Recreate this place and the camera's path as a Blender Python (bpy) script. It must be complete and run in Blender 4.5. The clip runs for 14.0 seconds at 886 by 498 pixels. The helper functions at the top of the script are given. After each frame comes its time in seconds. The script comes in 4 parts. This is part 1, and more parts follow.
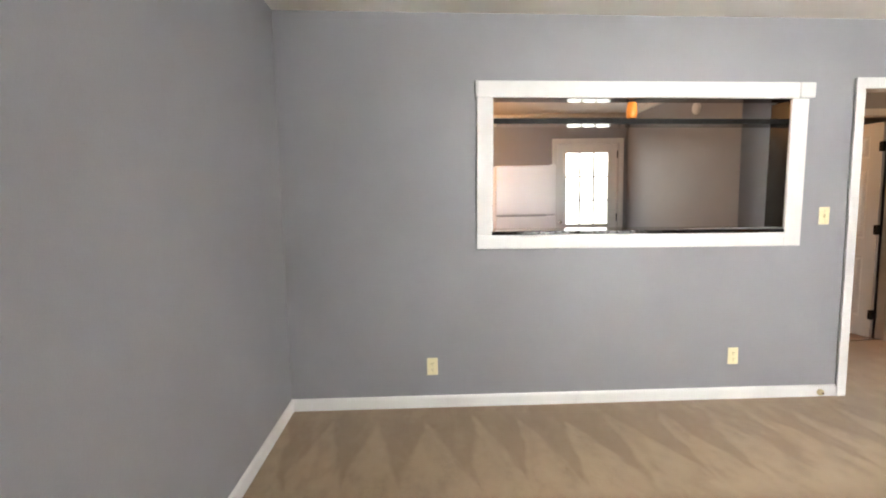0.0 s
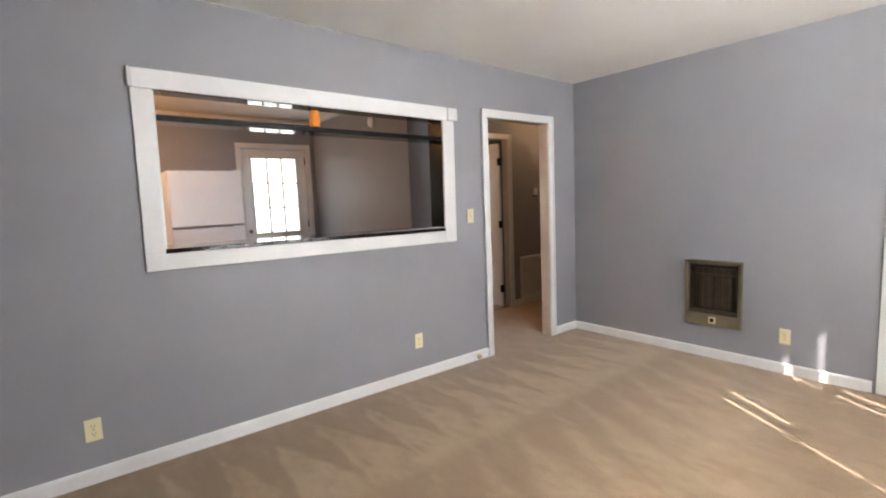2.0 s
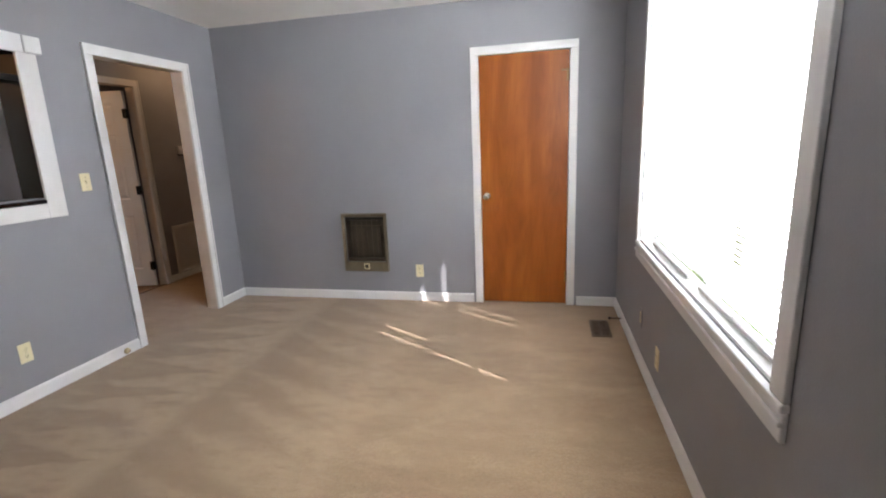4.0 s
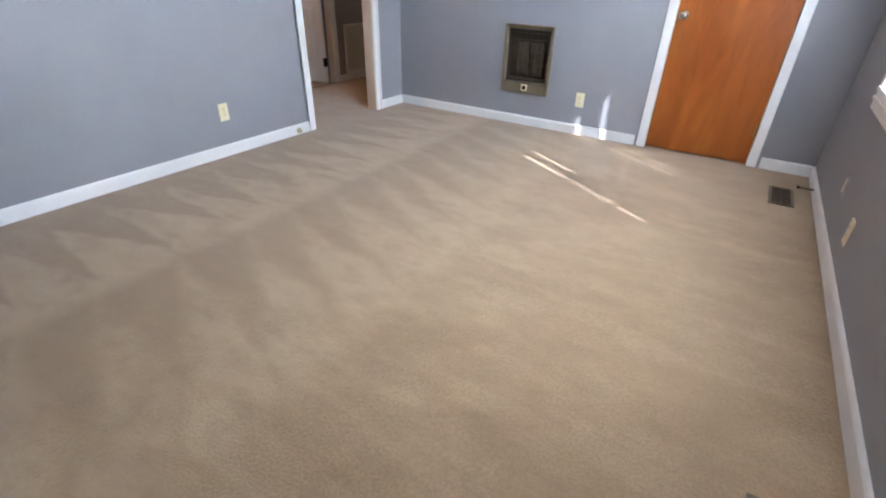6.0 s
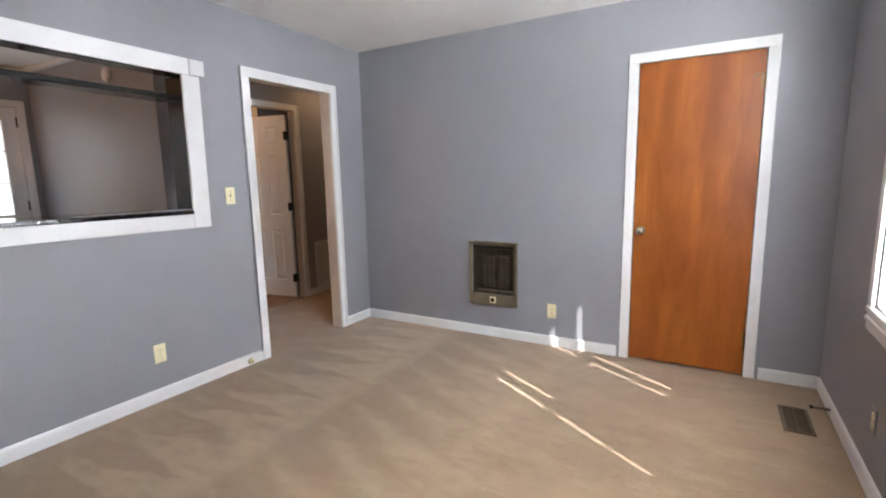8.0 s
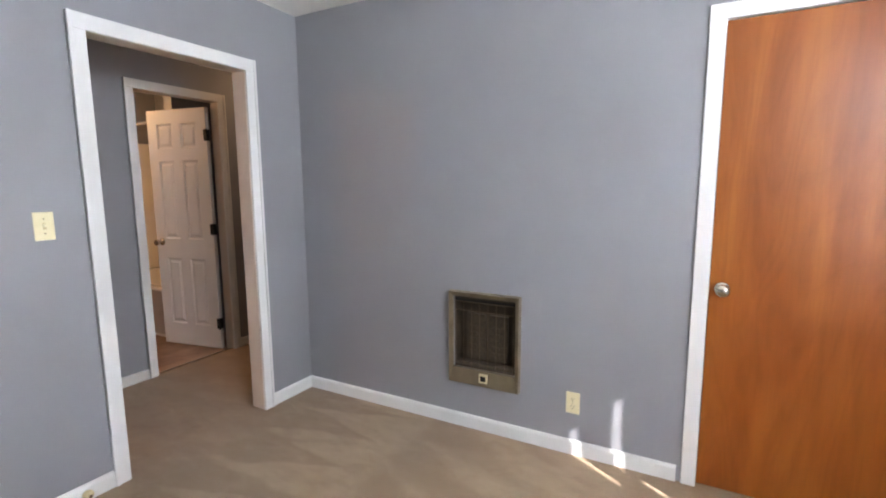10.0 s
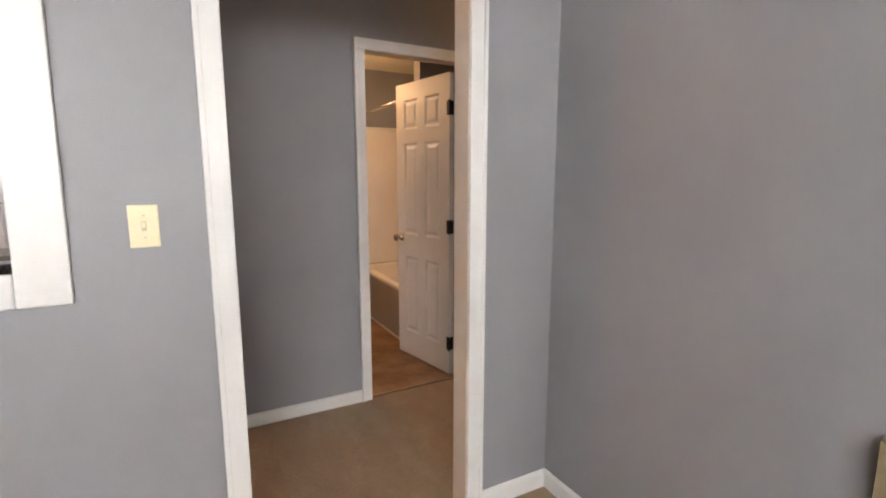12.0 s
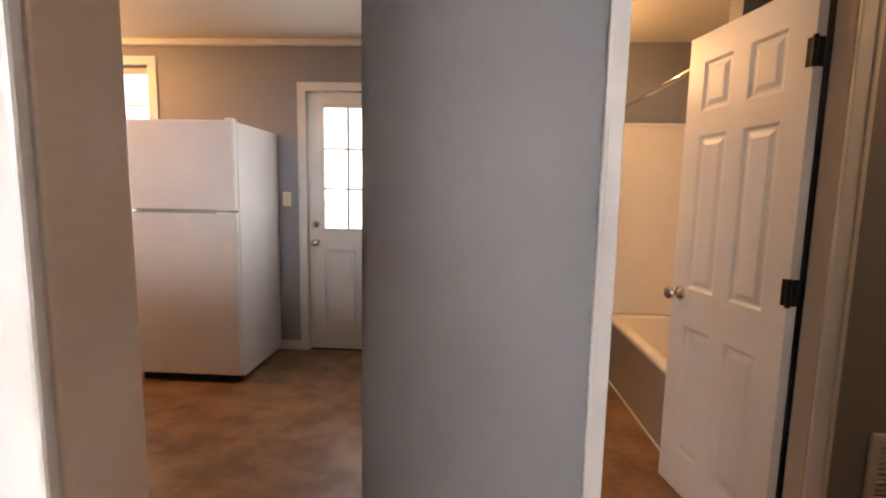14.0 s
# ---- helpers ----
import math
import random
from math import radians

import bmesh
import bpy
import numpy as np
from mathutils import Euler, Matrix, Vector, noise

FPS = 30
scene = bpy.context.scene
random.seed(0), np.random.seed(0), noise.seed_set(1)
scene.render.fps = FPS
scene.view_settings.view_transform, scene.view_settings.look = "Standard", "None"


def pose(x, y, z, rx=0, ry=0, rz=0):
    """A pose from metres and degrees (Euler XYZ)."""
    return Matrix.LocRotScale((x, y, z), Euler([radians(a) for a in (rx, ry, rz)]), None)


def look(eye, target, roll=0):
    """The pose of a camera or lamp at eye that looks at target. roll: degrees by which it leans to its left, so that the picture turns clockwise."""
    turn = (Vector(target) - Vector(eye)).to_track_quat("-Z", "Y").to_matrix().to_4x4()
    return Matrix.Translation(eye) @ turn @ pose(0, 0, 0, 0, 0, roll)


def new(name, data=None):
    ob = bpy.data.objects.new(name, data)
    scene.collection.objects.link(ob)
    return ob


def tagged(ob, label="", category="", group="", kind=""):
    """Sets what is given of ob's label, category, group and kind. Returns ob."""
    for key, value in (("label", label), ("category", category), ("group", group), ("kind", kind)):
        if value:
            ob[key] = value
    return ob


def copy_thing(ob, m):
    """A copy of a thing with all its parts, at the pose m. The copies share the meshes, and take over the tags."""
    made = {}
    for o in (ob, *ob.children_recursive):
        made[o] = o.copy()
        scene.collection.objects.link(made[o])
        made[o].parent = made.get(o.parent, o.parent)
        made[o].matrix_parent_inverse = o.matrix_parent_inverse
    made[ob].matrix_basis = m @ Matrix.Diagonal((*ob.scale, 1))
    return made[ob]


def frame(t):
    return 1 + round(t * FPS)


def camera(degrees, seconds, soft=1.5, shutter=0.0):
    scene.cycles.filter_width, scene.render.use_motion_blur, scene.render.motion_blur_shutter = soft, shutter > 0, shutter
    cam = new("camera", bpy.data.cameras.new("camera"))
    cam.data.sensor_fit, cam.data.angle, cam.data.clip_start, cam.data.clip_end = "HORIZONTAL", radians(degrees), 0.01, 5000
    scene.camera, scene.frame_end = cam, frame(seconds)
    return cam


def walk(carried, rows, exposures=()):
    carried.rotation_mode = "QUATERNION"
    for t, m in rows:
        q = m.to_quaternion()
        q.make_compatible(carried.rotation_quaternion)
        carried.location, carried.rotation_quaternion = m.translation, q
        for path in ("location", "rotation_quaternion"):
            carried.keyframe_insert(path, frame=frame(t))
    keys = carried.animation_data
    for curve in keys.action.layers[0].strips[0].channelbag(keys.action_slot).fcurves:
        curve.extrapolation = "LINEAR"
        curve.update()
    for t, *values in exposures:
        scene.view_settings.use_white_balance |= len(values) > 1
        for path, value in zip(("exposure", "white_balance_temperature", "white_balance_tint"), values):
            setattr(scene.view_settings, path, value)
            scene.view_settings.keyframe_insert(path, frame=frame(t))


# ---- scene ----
cam = camera(86.7, 14.0, soft=2.0)
PATH = [
    (0, (-0.259, -0.19, 1.37), (-0.166, 1.798, 1.172), -1.1),
    (0.5, (-0.275, -0.128, 1.41), (0.075, 1.832, 1.224), -1.5),
    (1, (-0.273, -0.104, 1.393), (0.395, 1.772, 1.203), -2.1),
    (1.5, (-0.247, -0.091, 1.395), (0.723, 1.646, 1.186), -2.3),
    (2, (-0.22, -0.095, 1.385), (1.026, 1.455, 1.172), -2.4),
    (2.5, (-0.195, -0.116, 1.411), (1.298, 1.194, 1.176), -2.4),
    (3, (-0.178, -0.104, 1.383), (1.531, 0.906, 1.144), -2.3),
    (3.5, (-0.134, -0.135, 1.387), (1.712, 0.579, 1.096), -2.4),
    (3.7, (-0.126, -0.141, 1.389), (1.754, 0.453, 1.057), -2.4),
    (4.3, (-0.118, -0.150, 1.372), (1.76, 0.13, 0.80), -2.0),
    (4.8, (-0.115, -0.158, 1.315), (1.60, 0.10, 0.45), -0.8),
    (5.3, (-0.114, -0.166, 1.250), (1.50, 0.28, 0.22), 0.9),
    (5.8, (-0.112, -0.173, 1.192), (1.418, 0.559, 0.132), 2.1),
    (6, (-0.108, -0.175, 1.174), (1.354, 0.725, 0.149), 1.4),
    (6.5, (-0.13, -0.13, 1.227), (1.216, 1.096, 0.399), -0.1),
    (7, (-0.068, -0.147, 1.308), (1.301, 1.2, 0.751), -1.0),
    (7.5, (0.051, -0.145, 1.353), (1.62, 1.034, 0.971), -1.4),
    (7.7, (0.153, -0.132, 1.336), (1.81, 0.936, 0.998), -1.8),
    (9.8, (1.359, 0.378, 1.394), (3.15, 1.228, 1.126), -0.2),
    (10, (1.481, 0.452, 1.386), (3.224, 1.395, 1.118), -0.4),
    (10.5, (1.771, 0.59, 1.365), (3.355, 1.779, 1.084), -0.2),
    (11, (2.053, 0.751, 1.367), (3.436, 2.165, 1.072), -0.1),
    (11.5, (2.272, 1.023, 1.371), (3.443, 2.618, 1.079), -0.3),
    (12, (2.481, 1.28, 1.364), (3.423, 3.018, 1.062), -0.0),
    (12.5, (2.618, 1.574, 1.356), (3.394, 3.392, 1.053), 0.9),
    (13, (2.742, 1.869, 1.344), (3.300, 3.766, 1.044), 0.8),
    (13.5, (2.849, 2.144, 1.332), (3.113, 4.108, 1.062), 0.7),
    (14, (2.938, 2.401, 1.345), (2.828, 4.383, 1.107), 1.1),
]
EXPOSURES = [(0.0, 2.45, 7200, 11), (1.0, 2.25, 7200, 13), (2.0, 2.0, 6950, 14), (3.0, 1.70, 6800, 15), (3.7, 1.68, 6650, 14), (5.8, 2.2, 5850, 11), (6.5, 2.22, 5700, 10.5), (7.7, 1.95, 6400, 13), (10.0, 2.0, 6350, 13), (11.0, 2.0, 6700, 13), (12.0, 2.08, 7200, 14), (13.0, 1.92, 7200, 15), (13.5, 2.0, 7400, 16.5), (14.0, 2.38, 7450, 17)]
walk(cam, [(t, look(eye, target, roll)) for t, eye, target, roll in PATH], EXPOSURES)

# ---- light ----
SUN_DIR = Vector((0.63, 1.0, -0.97)).normalized()
world = bpy.data.worlds.new("world")
scene.world = world
world.use_nodes = True
wn = world.node_tree.nodes
sky = wn.new("ShaderNodeTexSky")
sky.sky_type = "NISHITA"
sky.sun_disc = False
sky.sun_elevation = radians(39.4)
sky.sun_rotation = math.atan2(-0.63, -1.0)
world.node_tree.links.new(sky.outputs[0], wn["Background"].inputs[0])
wn["Background"].inputs[1].default_value = 0.06


def lamp(name, kind, m, energy, colour=(1, 1, 1), **kw):
    data = bpy.data.lights.new(name, kind)
    data.energy, data.color = energy, colour
    if kind == "AREA":
        data.shape = "RECTANGLE"
        data.size, data.size_y = kw["size"]
    elif kind == "SUN":
        data.angle = radians(0.5)
    else:
        data.shadow_soft_size = kw.get("radius", 0.05)
    ob = new(name, data)
    ob.matrix_world = m
    return ob


lamp("sun", "SUN", look((0, 0, 10), Vector((0, 0, 10)) + SUN_DIR), 5.0, (1, 0.97, 0.92))

# ---- plan ----
W, E, S, N, CH = -1.11, 3.80, -0.715, 2.76, 2.45      # living room faces and ceiling
T = 0.092                                             # wall thickness
HN = 3.90                                             # hall's north face
KE, KN, KC = 2.59, 6.19, 2.52                         # kitchen's east and north faces, ceiling
HE = 5.30                                             # end of the hall
BE, BN = 4.78, 5.95                                   # bathroom's east and north faces

# the sky's light in the openings
lamp("window_daylight", "AREA", look((1.78, -1.29, 1.78), (2.08, -0.70, 1.30)), 112, (0.93, 0.97, 1), size=(2.1, 1.1))
lamp("kitchen_door_daylight", "AREA", look((2.05, KN + 0.10, 1.53), (2.05, 0, 1.53)), 2.2, (0.95, 0.98, 1), size=(0.66, 1.05))
lamp("kitchen_window_daylight", "AREA", look((-0.07, KN + 0.115, 1.685), (-0.07, 0, 1.685)), 1.3, (0.95, 0.98, 1), size=(0.74, 1.25))


# ---- materials ----
def material(name, base, rough=0.6, metal=0.0, second=None, scale=3.0, fine=0.0, fine_scale=200.0, stretch=(1, 1, 1), spec=0.5, contrast=(0.35, 0.65)):
    """Principled paint with large drifts between two colours and a fine relief."""
    m = bpy.data.materials.new(name)
    m.use_nodes = True
    nt = m.node_tree
    b = nt.nodes["Principled BSDF"]
    b.inputs["Roughness"].default_value = rough
    b.inputs["Metallic"].default_value = metal
    b.inputs["Specular IOR Level"].default_value = spec
    b.inputs["Base Color"].default_value = (*base, 1)
    tc = nt.nodes.new("ShaderNodeTexCoord")
    mp = nt.nodes.new("ShaderNodeMapping")
    mp.inputs["Scale"].default_value = stretch
    nt.links.new(tc.outputs["Object"], mp.inputs["Vector"])
    if second:
        n1 = nt.nodes.new("ShaderNodeTexNoise")
        n1.inputs["Scale"].default_value = scale
        n1.inputs["Detail"].default_value = 5
        n1.inputs["Roughness"].default_value = 0.6
        ramp = nt.nodes.new("ShaderNodeValToRGB")
        ramp.color_ramp.elements[0].position, ramp.color_ramp.elements[1].position = contrast
        ramp.color_ramp.elements[0].color, ramp.color_ramp.elements[1].color = (*base, 1), (*second, 1)
        nt.links.new(mp.outputs[0], n1.inputs["Vector"])
        nt.links.new(n1.outputs["Fac"], ramp.inputs[0])
        nt.links.new(ramp.outputs[0], b.inputs["Base Color"])
    if fine:
        n2 = nt.nodes.new("ShaderNodeTexNoise")
        n2.inputs["Scale"].default_value = fine_scale
        n2.inputs["Detail"].default_value = 3
        bump = nt.nodes.new("ShaderNodeBump")
        bump.inputs["Strength"].default_value = fine
        bump.inputs["Distance"].default_value = 0.002
        nt.links.new(mp.outputs[0], n2.inputs["Vector"])
        nt.links.new(n2.outputs["Fac"], bump.inputs["Height"])
        nt.links.new(bump.outputs[0], b.inputs["Normal"])
    return m


GREY = material("grey_wall_paint", (0.243, 0.243, 0.262), 0.46, second=(0.263, 0.264, 0.283), scale=1.4, fine=0.35, fine_scale=130, spec=0.35)
CEIL = material("ceiling_paint", (0.72, 0.70, 0.66), 0.9, second=(0.76, 0.74, 0.70), scale=1.2, fine=0.5, fine_scale=90)
TRIM = material("white_trim_paint", (0.64, 0.635, 0.625), 0.36, second=(0.69, 0.685, 0.675), scale=5, fine=0.12, fine_scale=60)
BEIGE = material("beige_jamb_paint", (0.56, 0.475, 0.395), 0.42, second=(0.61, 0.52, 0.435), scale=5, fine=0.12, fine_scale=60)
DOORW = material("white_door_paint", (0.70, 0.69, 0.68), 0.42, second=(0.74, 0.73, 0.72), scale=4, fine=0.15, fine_scale=120, stretch=(1, 1, 0.15))
IVORY = material("ivory_plastic", (0.70, 0.62, 0.38), 0.35, second=(0.74, 0.66, 0.43), scale=20)
# ivory darkened for the shade in the switch slot; also the jack's beige
IVORY_D = material("beige_shaded_ivory_plastic", (0.50, 0.42, 0.24), 0.4)
BLACKGLOSS = material("black_gloss_laminate", (0.012, 0.010, 0.010), 0.09, second=(0.02, 0.016, 0.015), scale=30)
BLACKSATIN = material("black_satin_laminate", (0.010, 0.008, 0.008), 0.2, second=(0.011, 0.009, 0.009), scale=3, spec=0.12)
BLACK = material("black_metal", (0.010, 0.0095, 0.0095), 0.4, second=(0.018, 0.017, 0.016), scale=40, spec=0.12)
DARK = material("dark_gap", (0.01, 0.009, 0.008), 0.9)
NICKEL = material("satin_nickel", (0.62, 0.57, 0.50), 0.22, 1.0, second=(0.55, 0.5, 0.44), scale=40)
CHROME = material("chrome", (0.85, 0.85, 0.85), 0.07, 1.0)
BRASS = material("beige_heater_enamel", (0.155, 0.121, 0.076), 0.36, 0.35, second=(0.200, 0.160, 0.104), scale=9, fine=0.1)
BROWN = material("brown_heater_metal", (0.034, 0.022, 0.012), 0.55, 0.2, second=(0.045, 0.032, 0.02), scale=14)
CLAY = material("heater_ceramic", (0.062, 0.043, 0.025), 0.7, second=(0.03, 0.021, 0.013), scale=60)
WIRE = material("heater_wire", (0.11, 0.08, 0.05), 0.45, 0.6)
TUB = material("white_acrylic", (0.80, 0.76, 0.70), 0.2, second=(0.82, 0.79, 0.74), scale=3)
FRIDGE = material("white_fridge_enamel", (0.76, 0.76, 0.78), 0.3, second=(0.79, 0.79, 0.80), scale=3, fine=0.2, fine_scale=260)
SEAL = material("grey_gasket", (0.35, 0.35, 0.36), 0.6)
VENTM = material("brown_vent_metal", (0.10, 0.072, 0.047), 0.5, 0.3, second=(0.13, 0.095, 0.064), scale=25)
AMBER = bpy.data.materials.new("amber_glass_shade")
AMBER.use_nodes = True
ab = AMBER.node_tree.nodes["Principled BSDF"]
ab.inputs["Base Color"].default_value = (0.6, 0.22, 0.04, 1)
ab.inputs["Emission Color"].default_value = (1.0, 0.30, 0.045, 1)
ab.inputs["Emission Strength"].default_value = 0.075
ab.inputs["Roughness"].default_value = 0.3
SOIL = material("brown_soil", (0.12, 0.09, 0.06), 0.9, second=(0.18, 0.14, 0.09), scale=2)
LAWN = material("lawn", (0.06, 0.10, 0.03), 0.9, second=(0.12, 0.15, 0.06), scale=1.5, fine=1.0, fine_scale=40)


def carpet_material():
    """Beige cut pile with vacuum strokes, darker worn drifts and a fibre relief."""
    m = bpy.data.materials.new("beige_carpet")
    m.use_nodes = True
    nt = m.node_tree
    L = nt.links.new
    b = nt.nodes["Principled BSDF"]
    b.inputs["Roughness"].default_value = 0.95
    b.inputs["Specular IOR Level"].default_value = 0.15
    b.inputs["Sheen Weight"].default_value = 0.25
    tc = nt.nodes.new("ShaderNodeTexCoord")

    def noise_at(scale, detail, stretch, turn, distort=0.0):
        mp = nt.nodes.new("ShaderNodeMapping")
        mp.inputs["Scale"].default_value = stretch
        mp.inputs["Rotation"].default_value = (0, 0, radians(turn))
        n = nt.nodes.new("ShaderNodeTexNoise")
        n.inputs["Scale"].default_value = scale
        n.inputs["Detail"].default_value = detail
        n.inputs["Distortion"].default_value = distort
        L(tc.outputs["Object"], mp.inputs["Vector"])
        L(mp.outputs[0], n.inputs["Vector"])
        return n.outputs["Fac"]

    def mix(a, c, f, mode="MIX"):
        x = nt.nodes.new("ShaderNodeMix")
        x.data_type, x.blend_type = "RGBA", mode
        for v, i in ((f, 0), (a, 6), (c, 7)):
            if isinstance(v, (float, int)):
                x.inputs[i].default_value = v
            elif isinstance(v, tuple):
                x.inputs[i].default_value = (*v, 1)
            else:
                L(v, x.inputs[i])
        return x.outputs[2]

    def ramp(v, lo, hi):
        r = nt.nodes.new("ShaderNodeMapRange")
        r.inputs[1].default_value, r.inputs[2].default_value = lo, hi
        L(v, r.inputs[0])
        return r.outputs[0]

    strokes = ramp(noise_at(3.0, 6, (1.7, 0.5, 1), -14, 0.12), 0.43, 0.57)
    strokes2 = ramp(noise_at(7.5, 7, (1, 0.45, 1), 14, 0.1), 0.40, 0.62)
    drift = ramp(noise_at(0.8, 3, (1, 1, 1), 0), 0.35, 0.65)
    tuft = ramp(noise_at(105, 5, (1, 1, 1), 0), 0.30, 0.70)
    fibre = noise_at(480, 3, (1, 1, 1), 0)
    c = mix((0.302, 0.205, 0.119), (0.360, 0.251, 0.149), strokes)
    c = mix(c, mix((0.270, 0.180, 0.102), (0.404, 0.286, 0.174), strokes2), 0.38)
    c = mix(c, (0.340, 0.241, 0.144), ramp(drift, 0.0, 2.4))
    c = mix(c, mix((0.55, 0.53, 0.5), (1.0, 1.0, 1.0), tuft), 0.5, "MULTIPLY")

    def calc(op, a, d, e=None):
        q = nt.nodes.new("ShaderNodeMath")
        q.operation = op
        for v, i in ((a, 0), (d, 1), (e, 2)):
            if v is None:
                continue
            if isinstance(v, (float, int)):
                q.inputs[i].default_value = v
            else:
                L(v, q.inputs[i])
        return q.outputs[0]

    def fan(near, far, width, lean, soft_edge):
        """Wedge-shaped strokes of the vacuum cleaner, pointing at the north wall, in a band of y."""
        wob = calc("MULTIPLY", noise_at(1.5, 3, (1, 1, 1), 40), 0.30)
        u = calc("DIVIDE", calc("ADD", calc("ADD", xyz.outputs[0], calc("MULTIPLY", xyz.outputs[1], lean)), wob), width)
        tooth = calc("ABSOLUTE", calc("SUBTRACT", calc("MULTIPLY", calc("FRACT", u, None), 2.0), 1.0), None)
        h = calc("DIVIDE", calc("SUBTRACT", calc("ADD", far, calc("MULTIPLY", noise_at(3.0, 3, (1, 1, 1), 0), 0.3)), xyz.outputs[1]), far - near)
        wedge = ramp(calc("SUBTRACT", h, tooth), -soft_edge, soft_edge)
        inside = calc("MULTIPLY", ramp(xyz.outputs[1], near - 0.05, near + 0.06), ramp(h, -0.05, 0.1))
        return wedge, inside

    mottle = ramp(noise_at(19, 5, (1, 0.7, 1), 30), 0.32, 0.68)
    c = mix(c, mix((0.74, 0.73, 0.71), (1.0, 1.0, 1.0), mottle), 0.42, "MULTIPLY")
    xyz = nt.nodes.new("ShaderNodeSeparateXYZ")
    L(tc.outputs["Object"], xyz.inputs[0])
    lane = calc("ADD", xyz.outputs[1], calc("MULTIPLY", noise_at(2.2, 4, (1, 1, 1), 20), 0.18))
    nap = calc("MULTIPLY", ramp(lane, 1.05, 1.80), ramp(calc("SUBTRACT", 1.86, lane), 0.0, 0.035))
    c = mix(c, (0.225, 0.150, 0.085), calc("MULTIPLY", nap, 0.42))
    blotch = ramp(noise_at(4.6, 7, (1, 0.75, 1), 62, 0.25), 0.47, 0.535)
    c = mix(c, (0.248, 0.165, 0.093), calc("MULTIPLY", blotch, 0.30))
    comb = ramp(noise_at(3.4, 5, (3.2, 0.42, 1), 12, 0.1), 0.56, 0.62)
    c = mix(c, (0.425, 0.305, 0.190), calc("MULTIPLY", comb, 0.10))
    rough_in = ramp(noise_at(14, 5, (1, 0.5, 1), 10), 0.25, 0.6)
    wedge, inside = fan(1.75, 2.45, 0.29, 0.10, 0.10)
    c = mix(c, mix((0.239, 0.158, 0.086), (0.376, 0.266, 0.160), wedge), calc("MULTIPLY", calc("MULTIPLY", inside, rough_in), 0.68))
    wedge, inside = fan(0.75, 1.60, 0.31, -0.45, 0.25)
    c = mix(c, mix((0.252, 0.167, 0.093), (0.397, 0.284, 0.173), wedge), calc("MULTIPLY", calc("MULTIPLY", inside, rough_in), 0.5))
    L(c, b.inputs["Base Color"])
    add = nt.nodes.new("ShaderNodeMath")
    L(tuft, add.inputs[0])
    L(fibre, add.inputs[1])
    bump = nt.nodes.new("ShaderNodeBump")
    bump.inputs["Strength"].default_value = 0.4
    bump.inputs["Distance"].default_value = 0.004
    L(add.outputs[0], bump.inputs["Height"])
    L(bump.outputs[0], b.inputs["Normal"])
    return m


CARPET = carpet_material()
VINYL = material("brown_stone_vinyl", (0.180, 0.096, 0.048), 0.36, second=(0.34, 0.208, 0.118), scale=4.2, fine=0.25, fine_scale=45, contrast=(0.38, 0.62))


